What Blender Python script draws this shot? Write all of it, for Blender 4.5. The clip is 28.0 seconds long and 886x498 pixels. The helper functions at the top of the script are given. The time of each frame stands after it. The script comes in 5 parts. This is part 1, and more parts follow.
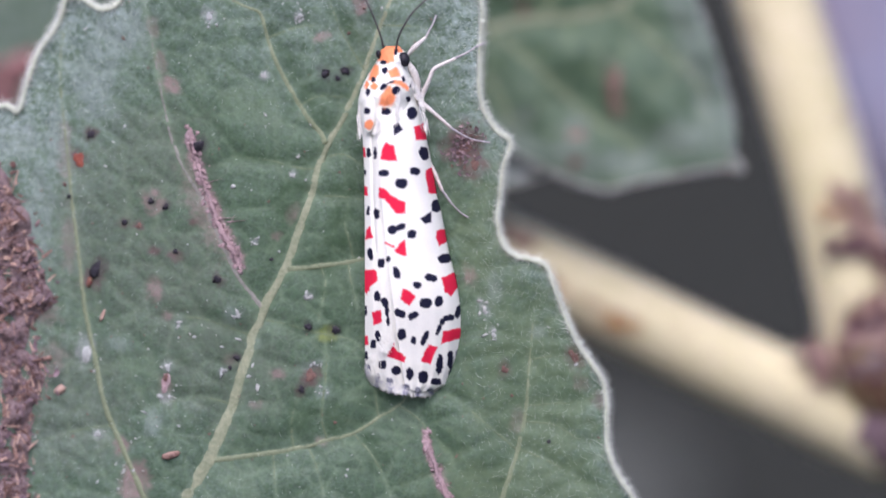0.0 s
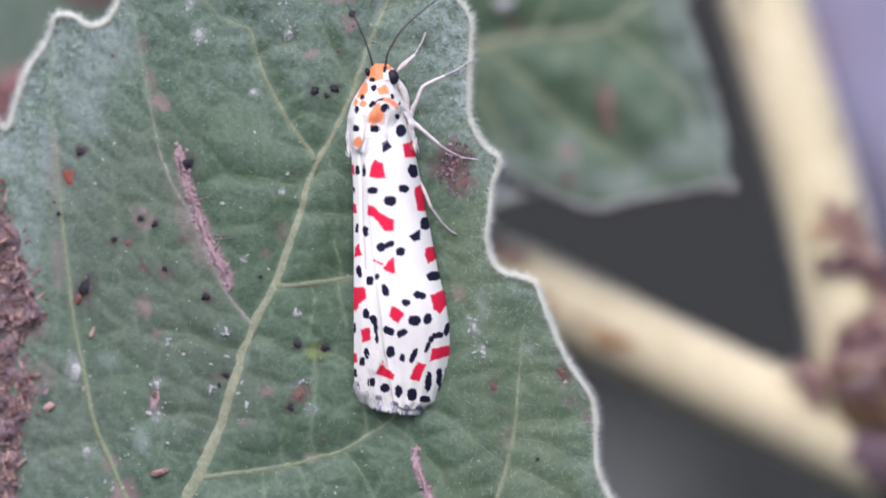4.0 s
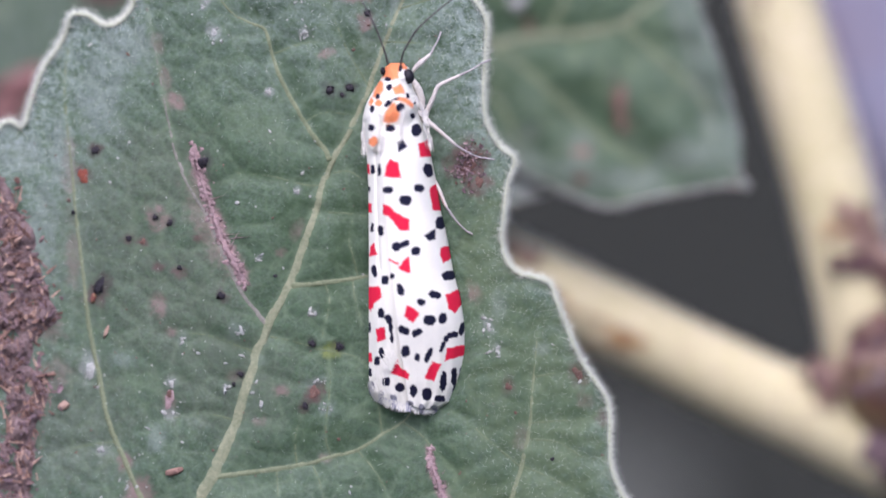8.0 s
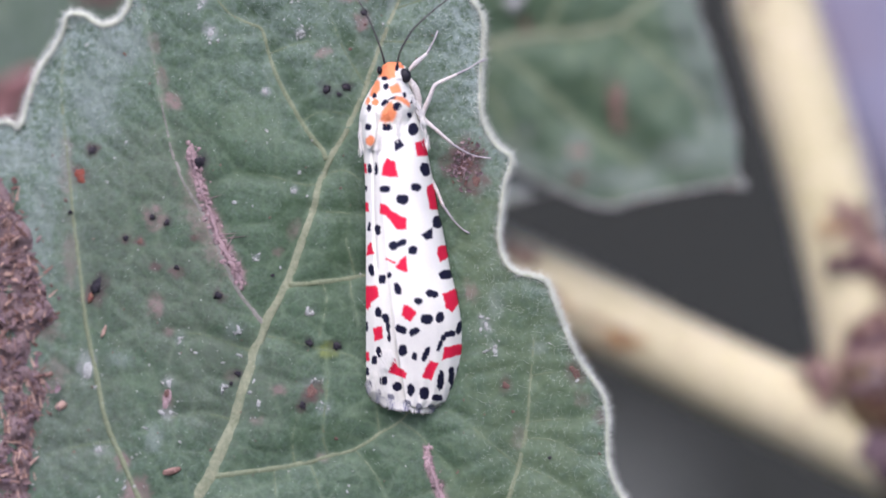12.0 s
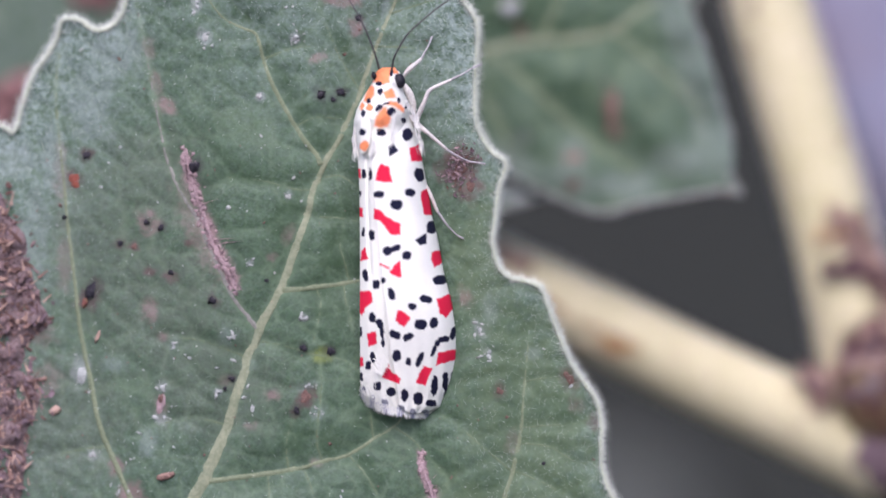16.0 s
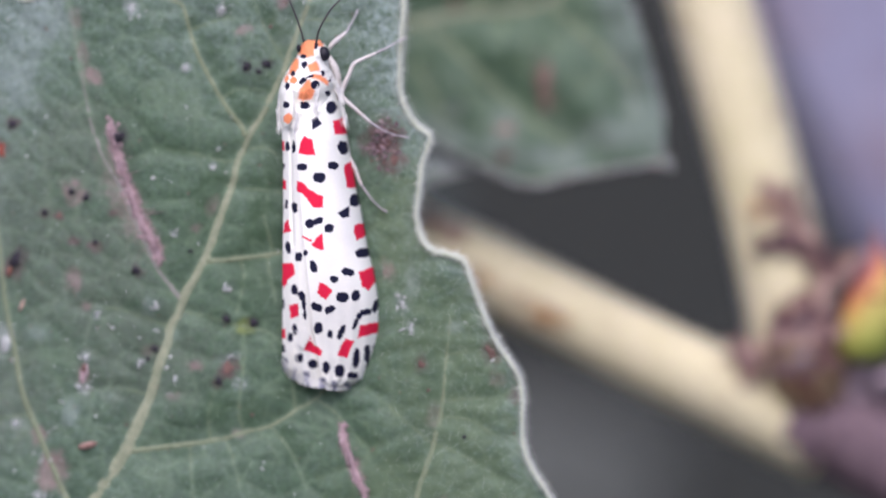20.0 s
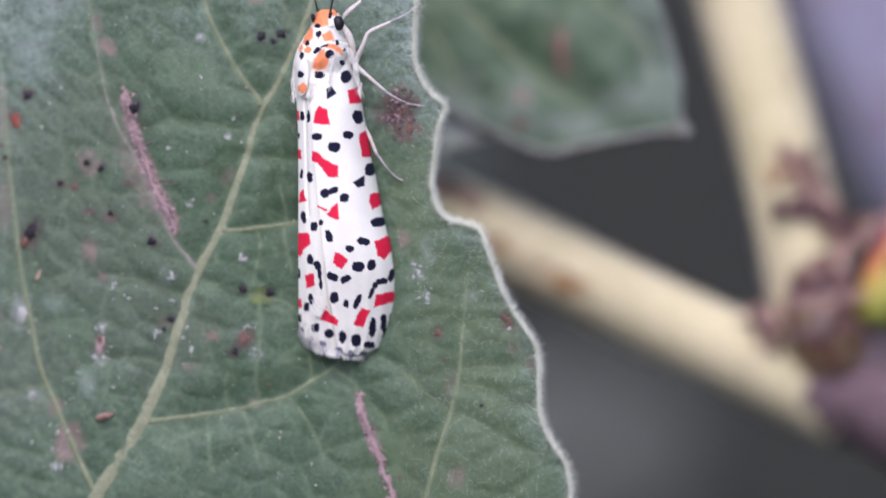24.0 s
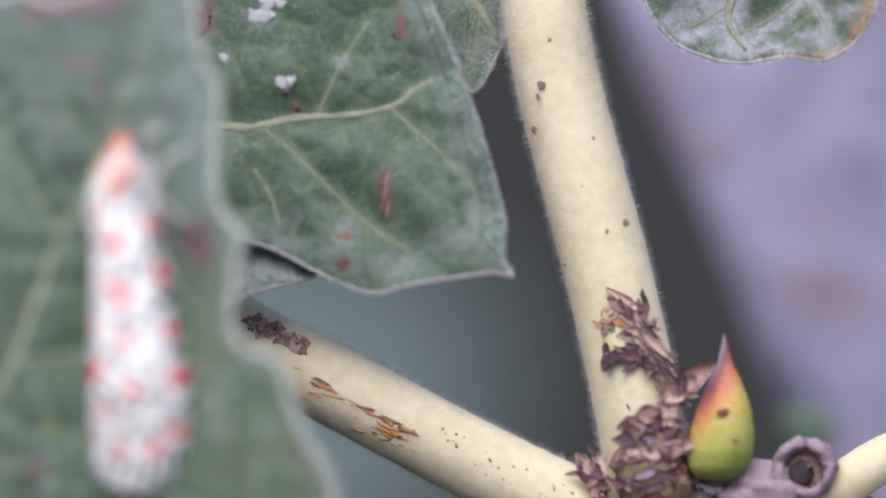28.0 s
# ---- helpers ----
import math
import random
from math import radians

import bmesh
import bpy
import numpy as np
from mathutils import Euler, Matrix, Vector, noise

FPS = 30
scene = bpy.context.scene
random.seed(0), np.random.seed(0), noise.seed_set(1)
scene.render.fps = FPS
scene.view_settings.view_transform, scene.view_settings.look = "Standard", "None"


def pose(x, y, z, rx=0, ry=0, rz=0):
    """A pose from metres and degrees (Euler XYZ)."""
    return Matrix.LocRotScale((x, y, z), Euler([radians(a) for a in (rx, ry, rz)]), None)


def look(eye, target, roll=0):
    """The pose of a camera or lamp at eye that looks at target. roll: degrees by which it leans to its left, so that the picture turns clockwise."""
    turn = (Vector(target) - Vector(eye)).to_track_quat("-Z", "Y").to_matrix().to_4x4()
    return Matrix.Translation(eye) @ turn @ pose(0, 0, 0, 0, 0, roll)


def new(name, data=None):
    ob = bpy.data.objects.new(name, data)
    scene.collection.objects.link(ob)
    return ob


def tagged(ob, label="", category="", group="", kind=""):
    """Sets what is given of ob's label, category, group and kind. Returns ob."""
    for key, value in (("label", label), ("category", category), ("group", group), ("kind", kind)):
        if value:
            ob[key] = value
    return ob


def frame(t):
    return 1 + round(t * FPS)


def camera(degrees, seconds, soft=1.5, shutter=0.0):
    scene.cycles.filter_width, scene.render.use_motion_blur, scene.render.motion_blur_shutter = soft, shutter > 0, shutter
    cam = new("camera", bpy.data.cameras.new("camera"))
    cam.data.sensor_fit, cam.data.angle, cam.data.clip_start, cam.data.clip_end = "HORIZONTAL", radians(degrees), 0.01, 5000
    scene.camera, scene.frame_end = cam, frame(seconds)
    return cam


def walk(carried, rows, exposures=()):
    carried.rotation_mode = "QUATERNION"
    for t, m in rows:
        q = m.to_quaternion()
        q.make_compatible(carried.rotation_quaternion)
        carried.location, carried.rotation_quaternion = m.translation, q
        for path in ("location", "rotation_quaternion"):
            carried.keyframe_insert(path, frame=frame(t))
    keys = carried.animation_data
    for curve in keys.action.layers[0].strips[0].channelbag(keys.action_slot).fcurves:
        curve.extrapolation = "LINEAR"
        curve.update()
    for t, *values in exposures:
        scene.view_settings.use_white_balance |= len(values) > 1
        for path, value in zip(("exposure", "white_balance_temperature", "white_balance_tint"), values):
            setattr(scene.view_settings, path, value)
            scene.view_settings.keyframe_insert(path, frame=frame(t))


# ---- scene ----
# The plan is drawn on a grid of UNIT steps, x to the right and y down, on a sheet that faces the lens.
from mathutils import geometry

MM = 0.001
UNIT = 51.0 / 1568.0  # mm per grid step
LENS = 2.4
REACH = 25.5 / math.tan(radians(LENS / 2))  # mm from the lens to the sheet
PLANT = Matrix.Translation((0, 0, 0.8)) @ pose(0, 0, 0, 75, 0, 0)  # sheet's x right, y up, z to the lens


def spot(x, y, w=0.0):
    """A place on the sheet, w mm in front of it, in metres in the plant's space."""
    k = UNIT * (REACH - w) / REACH
    return Vector(((x - 784) * k, (441 - y) * k, w)) * MM


def far(x, y, w):
    """A place on the plane w mm from the sheet, by the grid of the last view."""
    t, ex, ey, ez, ax, ay, roll = ROWS[-1]
    m = PLANT.inverted() @ look(PLANT @ (Vector((ex, ey, REACH + ez)) * MM), PLANT @ (Vector((ax, ay, 0)) * MM), roll)
    half = math.tan(radians(LENS / 2))
    way = m.to_3x3() @ Vector(((x - 784) / 784 * half, (441 - y) / 784 * half, -1))
    eye = m.translation
    return eye + way * ((w * MM - eye.z) / way.z)


# camera: seconds, eye across, up and ahead of its mean place, aim across and up (mm), roll
cam = camera(LENS, 28.0, 1.7)
cam.data.dof.use_dof = True
cam.data.dof.focus_distance = (REACH - 1.5) * MM
cam.data.dof.aperture_fstop = 11.5
ROWS = [
    (0, 5.28, -0.08, 0.05, 0.950, -1.734, -0.145),
    (0.5, 3.83, -1.45, -0.30, 0.675, -1.661, -0.314),
    (1, 2.33, 1.25, -0.00, 0.733, -0.439, 0.063),
    (1.5, 4.55, -1.63, 0.45, 1.023, 0.239, -0.253),
    (2, 2.58, -0.10, 0.05, 1.756, 0.506, -0.078),
    (2.5, 6.48, -0.30, 0.03, 1.947, -0.440, -0.126),
    (4.5, 21.89, -0.68, 0.05, 1.492, -0.900, -0.261),
    (5, 28.82, -7.23, -0.55, 1.725, -2.168, -0.313),
    (5.5, 24.94, -3.83, -0.05, 2.413, -1.526, -0.166),
    (6, 18.86, 9.41, 0.70, 1.649, -0.589, -0.108),
    (6.5, -3.05, -1.18, -1.33, -0.112, -1.919, 0.134),
    (7, 11.78, -10.86, -0.05, -0.068, -2.421, -0.284),
    (7.5, 8.73, -4.93, 0.05, 0.014, -0.469, 0.013),
    (8, 9.21, 2.00, -0.45, 0.712, -0.758, -0.048),
    (8.5, 5.00, -3.28, -0.50, -0.119, -1.487, -0.151),
    (9, 13.29, -1.00, -0.20, 0.770, -1.056, -0.177),
    (9.5, 10.23, 2.60, -0.40, 1.021, -0.443, -0.085),
    (10, 5.00, 1.18, -0.13, 0.779, 0.037, -0.094),
    (10.5, 14.24, 3.80, 0.10, 1.724, 0.575, -0.155),
    (11, -0.70, -0.00, -0.25, 0.000, 0.001, 0.028),
    (11.5, 8.48, -1.20, -0.18, 0.587, -0.409, -0.149),
    (12, 8.58, -1.33, -0.03, 0.882, -0.807, -0.155),
    (12.5, 7.01, -9.38, -1.03, 0.834, -1.222, -0.066),
    (14.5, 19.77, -10.26, -0.48, 1.940, -0.123, -0.044),
    (15, -5.58, -12.83, -0.15, -0.634, -0.692, -0.011),
    (15.5, 32.63, -10.91, 0.20, 2.920, -0.707, -0.312),
    (16, 13.19, -2.60, -0.30, 1.217, -0.497, -0.125),
    (16.5, 16.44, -8.43, 0.08, 1.599, -1.889, -0.245),
    (17, 28.30, -1.15, 0.20, 2.440, -1.656, -0.346),
    (17.5, 25.32, 1.25, -0.10, 2.935, -2.191, -0.033),
    (18, 31.35, -8.16, 0.53, 3.077, -2.844, -0.367),
    (18.5, 42.88, 6.61, -0.30, 4.057, -1.536, -0.229),
    (19, 47.41, 6.43, -0.43, 5.278, -1.873, -0.256),
    (19.5, 42.21, -15.54, 1.13, 5.071, -3.214, -0.260),
    (20, 44.03, 7.83, 1.60, 5.637, -2.017, 0.146),
    (20.5, 96.20, -11.26, 0.78, 10.955, -2.249, -0.445),
    (21, 83.71, 3.98, -0.15, 6.908, -2.011, -0.097),
    (21.5, 30.97, 0.38, -0.38, 5.329, -1.758, 0.046),
    (23.5, 36.08, 3.10, 0.10, 5.317, -3.377, 0.296),
    (24, 51.06, 13.34, 0.03, 4.735, -3.832, -0.319),
    (24.5, 75.11, 7.88, 0.18, 7.489, -5.177, 0.075),
    (25, 27.42, 1.75, -0.68, 2.642, -3.525, 0.053),
    (25.5, 43.48, -14.79, 0.18, 3.482, -2.408, -0.110),
    (26, 78.11, 11.51, -0.40, 7.174, 2.087, -0.178),
    (26.5, 20.94, -5.08, -0.30, 4.268, 0.610, 0.745),
    (27, 86.89, -43.03, -0.05, 7.593, 1.545, -0.059),
    (27.5, 118.09, -35.88, -0.45, 13.403, 3.270, 0.304),
    (28, 139.23, -22.94, -31.00, 16.098, 3.862, -0.311),
]
walk(cam, [(t, look(PLANT @ (Vector((ex, ey, REACH + ez)) * MM), PLANT @ (Vector((ax, ay, 0)) * MM), roll)) for t, ex, ey, ez, ax, ay, roll in ROWS],
     exposures=[(0.0, 0.48, 5820, 28.5), (17.0, 0.47, 5820, 28.5), (20.0, 0.40, 5820, 28.5), (25.0, 0.33, 5820, 28.5), (26.0, 0.41, 5820, 28.5), (27.0, 0.41, 5820, 28), (28.0, 0.43, 5820, 25.5)])

# light: a bright overcast sky, softly stronger from the upper left behind the lens
TO_SUN = (PLANT.to_3x3() @ Vector((-0.08, 0.75, 0.75))).normalized()
world = bpy.data.worlds.new("sky")
scene.world = world
world.use_nodes = True
sky = world.node_tree.nodes.new("ShaderNodeTexSky")
sky.sky_type, sky.sun_disc = "NISHITA", False
sky.sun_elevation = math.asin(TO_SUN.z)
sky.sun_rotation = math.atan2(TO_SUN.x, TO_SUN.y)
sky.air_density, sky.dust_density, sky.ozone_density = 1.0, 4.0, 1.0
world.node_tree.links.new(sky.outputs[0], world.node_tree.nodes["Background"].inputs[0])
world.node_tree.nodes["Background"].inputs[1].default_value = 0.13
sun_data = bpy.data.lights.new("sun", "SUN")
sun_data.energy, sun_data.angle, sun_data.color = 2.1, radians(55), (1.0, 0.97, 0.93)
sun = new("sun", sun_data)
sun.matrix_world = look(TO_SUN * 5, (0, 0, 0))

# ---- materials ----
def nodes_of(name):
    m = bpy.data.materials.new(name)
    m.use_nodes = True
    t = m.node_tree
    return m, t, t.nodes["Principled BSDF"]


def add(t, kind, **inputs):
    n = t.nodes.new(kind)
    for key, v in inputs.items():
        n.inputs[key.replace("_", " ")].default_value = v
    return n


def noise_of(t, mm, detail=4.0, rough=0.6, warp=0.0):
    """A noise whose features are about mm across."""
    co = t.nodes.get("co") or t.nodes.new("ShaderNodeTexCoord")
    co.name = "co"
    n = add(t, "ShaderNodeTexNoise", Scale=1000.0 / mm, Detail=detail, Roughness=rough, Distortion=warp)
    t.links.new(co.outputs["Object"], n.inputs["Vector"])
    return n.outputs["Fac"]


def ramp(t, fac, stops):
    r = t.nodes.new("ShaderNodeValToRGB")
    e = r.color_ramp.elements
    while len(e) < len(stops):
        e.new(0.5)
    for k, (at, c) in zip(e, stops):
        k.position, k.color = at, (*c, 1) if len(c) == 3 else c
    t.links.new(fac, r.inputs["Fac"])
    return r.outputs["Color"]


def blend(t, fac, a, b, how="MIX"):
    n = t.nodes.new("ShaderNodeMix")
    n.data_type, n.blend_type = "RGBA", how
    for sock, v in ((n.inputs[0], fac), (n.inputs[6], a), (n.inputs[7], b)):
        if hasattr(v, "node"):
            t.links.new(v, sock)
        else:
            sock.default_value = v if isinstance(v, (int, float)) else (*v, 1)
    return n.outputs[2]


def attribute(t, name):
    n = t.nodes.new("ShaderNodeAttribute")
    n.attribute_name = name
    return n


def relief(t, b, height, mm, strength=1.0):
    n = add(t, "ShaderNodeBump", Strength=strength, Distance=mm * MM)
    t.links.new(height, n.inputs["Height"])
    t.links.new(n.outputs["Normal"], b.inputs["Normal"])


def surface(name, dark, light, coarse, fine, rough=0.6, bump=0.03, stain=None, stain_mm=2.0, amount=0.55, sheen=0.0, gloss=0.3):
    """Two tones mixed at two scales, with stains and fine relief."""
    m, t, b = nodes_of(name)
    mid = tuple((p + q) / 2 for p, q in zip(dark, light))
    c = ramp(t, noise_of(t, coarse), [(0.3, dark), (0.5, mid), (0.7, light)])
    grain = noise_of(t, fine, 3)
    c = blend(t, 0.55, c, ramp(t, grain, [(0.35, dark), (0.65, light)]))
    if stain:
        c = blend(t, ramp(t, noise_of(t, stain_mm, 5, 0.65, 0.4), [(amount, (0, 0, 0)), (amount + 0.08, (1, 1, 1))]), c, stain)
    t.links.new(c, b.inputs["Base Color"])
    b.inputs["Roughness"].default_value = rough
    b.inputs["Sheen Weight"].default_value = sheen
    b.inputs["Specular IOR Level"].default_value = gloss
    relief(t, b, grain, bump)
    return m


def leaf_material(name, deep, bright, felt, pale_vein):
    """Felted green blade: quilted cells, a net of fine veins, grey felt where the hairs stand dense."""
    m, t, b = nodes_of(name)
    c = ramp(t, noise_of(t, 9.0, 3), [(0.3, deep), (0.7, bright)])
    c = blend(t, 0.6, c, ramp(t, noise_of(t, 1.3, 4, 0.7), [(0.3, deep), (0.7, bright)]))
    grit = noise_of(t, 0.30, 3, 0.65)
    c = blend(t, 1.0, c, ramp(t, grit, [(0.36, (0.84, 0.84, 0.84)), (0.62, (1.22, 1.21, 1.20))]), "MULTIPLY")
    co = t.nodes["co"]
    warp = add(t, "ShaderNodeTexNoise", Scale=1000 / 3.0, Detail=2.0)
    t.links.new(co.outputs["Object"], warp.inputs["Vector"])
    mix = t.nodes.new("ShaderNodeVectorMath")
    mix.operation = "MULTIPLY_ADD"
    mix.inputs[1].default_value = (0.0012,) * 3
    t.links.new(warp.outputs["Color"], mix.inputs[0])
    t.links.new(co.outputs["Object"], mix.inputs[2])
    net = add(t, "ShaderNodeTexVoronoi", Scale=1000 / 1.1)
    net.feature = "DISTANCE_TO_EDGE"
    t.links.new(mix.outputs[0], net.inputs["Vector"])
    lines = ramp(t, net.outputs["Distance"], [(0.0, (1, 1, 1)), (0.07, (0, 0, 0))])
    c = blend(t, blend(t, 0.14, (0, 0, 0), lines), c, pale_vein)
    c = blend(t, attribute(t, "vein").outputs["Fac"], c, pale_vein)
    hairs = ramp(t, noise_of(t, 0.16, 2, 0.7), [(0.46, (0, 0, 0)), (0.72, (1, 1, 1))])
    dust = ramp(t, noise_of(t, 5.0, 5, 0.7), [(0.4, (0.03, 0.03, 0.03)), (0.65, (0.22, 0.22, 0.22))])
    c = blend(t, blend(t, 1.0, hairs, dust, "MULTIPLY"), c, felt)
    grey = attribute(t, "felt").outputs["Fac"]
    clump = ramp(t, noise_of(t, 0.38, 4, 0.75, 0.5), [(0.36, (0.0, 0.0, 0.0)), (0.64, (1, 1, 1))])
    c = blend(t, blend(t, 1.0, clump, grey, "MULTIPLY"), c, felt)
    rag = ramp(t, noise_of(t, 0.5, 5, 0.75, 0.3), [(0.3, (0.25, 0.25, 0.25)), (0.55, (1, 1, 1))])
    c = blend(t, blend(t, 1.0, rag, attribute(t, "mark_amount").outputs["Fac"], "MULTIPLY"), c, attribute(t, "mark").outputs["Color"])
    t.links.new(c, b.inputs["Base Color"])
    b.inputs["Roughness"].default_value = 0.62
    b.inputs["Specular IOR Level"].default_value = 0.35
    b.inputs["Sheen Weight"].default_value = 0.15
    height = blend(t, 0.4, grit, ramp(t, net.outputs["Distance"], [(0.0, (0.75, 0.75, 0.75)), (0.25, (0.3, 0.3, 0.3))]))
    relief(t, b, height, 0.06, 0.9)
    return m


def tinted(name, rough=0.7, fine=0.08, bump=0.02, sheen=0.0, vary=0.12):
    """The colour that the geometry carries, broken by a fine grain."""
    m, t, b = nodes_of(name)
    tint = attribute(t, "tint").outputs["Color"]
    grain = noise_of(t, fine, 3, 0.7)
    lo, hi = 1 - vary, 1.0
    c = blend(t, 1.0, tint, ramp(t, grain, [(0.3, (lo,) * 3), (0.65, (hi,) * 3)]), "MULTIPLY")
    c = blend(t, 1.0, c, ramp(t, noise_of(t, 3.0, 3), [(0.35, (0.93, 0.93, 0.95)), (0.6, (1, 1, 1))]), "MULTIPLY")
    t.links.new(c, b.inputs["Base Color"])
    b.inputs["Roughness"].default_value = rough
    b.inputs["Sheen Weight"].default_value = sheen
    b.inputs["Specular IOR Level"].default_value = 0.12 if rough > 0.6 else 0.5
    relief(t, b, grain, bump)
    return m


FRONT_LEAF = leaf_material("felted_leaf", (0.027, 0.061, 0.026), (0.058, 0.104, 0.050), (0.32, 0.40, 0.365), (0.17, 0.24, 0.13))
BACK_LEAF = leaf_material("back_leaf", (0.027, 0.062, 0.026), (0.047, 0.093, 0.041), (0.33, 0.37, 0.35), (0.20, 0.25, 0.12))
VEIN = surface("vein", (0.15, 0.18, 0.10), (0.30, 0.32, 0.20), 1.1, 0.2, 0.6, 0.04, (0.30, 0.18, 0.12), 1.2, 0.64)
SIDE_VEIN = surface("side_vein", (0.115, 0.15, 0.08), (0.23, 0.26, 0.15), 1.1, 0.2, 0.6, 0.04, (0.24, 0.15, 0.11), 1.2, 0.64)
FINE_VEIN = surface("fine_vein", (0.085, 0.12, 0.06), (0.16, 0.20, 0.11), 1.1, 0.2, 0.6, 0.04)
PINK_VEIN = surface("dried_vein", (0.13, 0.145, 0.11), (0.29, 0.265, 0.235), 1.5, 0.2, 0.7, 0.04)
RIM = surface("leaf_rim", (0.36, 0.42, 0.24), (0.60, 0.66, 0.44), 1.0, 0.15, 0.7, 0.03, (0.42, 0.24, 0.18), 2.5, 0.66)
FUZZ = surface("white_fuzz", (0.70, 0.72, 0.68), (0.88, 0.90, 0.86), 1.0, 0.2, 0.8, 0.0)
FELT = surface("felt_hairs", (0.34, 0.41, 0.33), (0.60, 0.65, 0.57), 1.0, 0.2, 0.8, 0.0)
DOWN = surface("twig_down", (0.66, 0.58, 0.50), (0.84, 0.78, 0.70), 1.0, 0.2, 0.8, 0.0)
SCAR = surface("scar_tissue", (0.23, 0.155, 0.15), (0.42, 0.31, 0.305), 0.8, 0.15, 0.85, 0.05, (0.20, 0.11, 0.10), 0.6, 0.70)
CRUMB = surface("brown_crumbs", (0.11, 0.07, 0.066), (0.30, 0.205, 0.19), 0.6, 0.12, 0.85, 0.06)
PALE_CRUMB = surface("pale_crumbs", (0.28, 0.17, 0.12), (0.50, 0.36, 0.28), 0.6, 0.12, 0.8, 0.05)
RED_CRUMB = surface("rust_crumbs", (0.14, 0.03, 0.022), (0.31, 0.10, 0.06), 0.5, 0.12, 0.8, 0.05)
BLACK_CRUMB = surface("black_pellet", (0.012, 0.013, 0.018), (0.065, 0.060, 0.065), 0.4, 0.1, 0.95, 0.06, gloss=0.1)
WHITE_CRUST = surface("white_crust", (0.26, 0.28, 0.25), (0.52, 0.54, 0.49), 0.5, 0.12, 0.8, 0.08, (0.30, 0.26, 0.24), 0.6, 0.62)
BROWN_SPOT = surface("dead_spot", (0.07, 0.035, 0.03), (0.20, 0.12, 0.09), 0.5, 0.12, 0.8, 0.06)
WING = tinted("wing_scales", 0.8, 0.09, 0.012, 0.0, 0.06)
FUR = tinted("body_scales", 0.9, 0.12, 0.04, 0.0, 0.10)
EYE = surface("compound_eye", (0.005, 0.005, 0.008), (0.016, 0.015, 0.022), 0.2, 0.04, 0.5, 0.004)
HORN = surface("antenna_horn", (0.03, 0.028, 0.028), (0.09, 0.08, 0.08), 0.6, 0.1, 0.6, 0.01)
LEG = surface("leg_scales", (0.42, 0.385, 0.34), (0.76, 0.73, 0.65), 0.8, 0.1, 0.7, 0.02)
FOOT = surface("dark_foot", (0.16, 0.145, 0.145), (0.58, 0.55, 0.54), 0.35, 0.1, 0.6, 0.02)
TWIG = surface("cream_twig", (0.53, 0.495, 0.26), (0.68, 0.62, 0.395), 9.0, 0.9, 0.7, 0.02, (0.45, 0.30, 0.14), 1.2, 0.70, 0.1)
DULL_RIM = surface("dull_rim", (0.20, 0.21, 0.17), (0.36, 0.34, 0.30), 1.0, 0.15, 0.8, 0.04, (0.30, 0.18, 0.14), 2.0, 0.6)
BARK = surface("violet_bark", (0.20, 0.15, 0.158), (0.37, 0.30, 0.315), 1.2, 0.2, 0.85, 0.12, (0.08, 0.05, 0.05), 0.9, 0.6)
SCALE = surface("dry_scales", (0.15, 0.08, 0.062), (0.38, 0.245, 0.19), 0.7, 0.15, 0.85, 0.1, (0.06, 0.03, 0.03), 0.6, 0.58)
BUD = tinted("bud_skin", 0.5, 0.25, 0.03, 0.0, 0.3)
PLUM = surface("plum_scales", (0.055, 0.028, 0.034), (0.17, 0.09, 0.10), 0.6, 0.12, 0.7, 0.08)
PAPER = surface("papery_scales", (0.33, 0.22, 0.165), (0.56, 0.41, 0.32), 0.7, 0.12, 0.8, 0.06, (0.20, 0.10, 0.09), 0.7, 0.58)
VIOLET = surface("violet_underside", (0.155, 0.155, 0.215), (0.335, 0.33, 0.405), 11.0, 4.0, 0.85, 0.05, (0.22, 0.165, 0.18), 9.0, 0.55)
TEAL = surface("shaded_leaf", (0.072, 0.105, 0.092), (0.115, 0.16, 0.14), 10.0, 1.0, 0.7, 0.05)
DIM = surface("dim_leaf", (0.085, 0.13, 0.085), (0.15, 0.21, 0.14), 6.0, 1.0, 0.8, 0.05)
MAUVE = surface("dead_leaf", (0.074, 0.082, 0.070), (0.13, 0.142, 0.122), 8.0, 1.0, 0.85, 0.05)
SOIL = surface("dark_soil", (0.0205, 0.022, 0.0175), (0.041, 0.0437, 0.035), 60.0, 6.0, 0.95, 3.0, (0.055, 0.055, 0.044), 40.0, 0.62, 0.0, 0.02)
KNOT = surface("brown_bark", (0.10, 0.065, 0.07), (0.25, 0.18, 0.19), 1.2, 0.2, 0.85, 0.14, (0.05, 0.03, 0.03), 0.9, 0.6)
BLOTCH = surface("red_blotch", (0.16, 0.075, 0.07), (0.27, 0.15, 0.135), 1.0, 0.3, 0.8, 0.05)
SCRAPE = surface("orange_scrape", (0.42, 0.20, 0.06), (0.58, 0.34, 0.13), 0.5, 0.1, 0.8, 0.04)
MARGIN = surface("margin_fuzz", (0.72, 0.76, 0.63), (0.87, 0.91, 0.78), 0.8, 0.2, 0.8, 0.0)
HEAP_BED = surface("fine_debris", (0.12, 0.085, 0.08), (0.27, 0.20, 0.19), 1.0, 0.2, 0.9, 0.14, (0.055, 0.028, 0.028), 0.9, 0.54)
STUB = surface("broken_stub", (0.19, 0.13, 0.07), (0.37, 0.27, 0.14), 1.0, 0.2, 0.8, 0.08, (0.17, 0.055, 0.045), 0.9, 0.5)
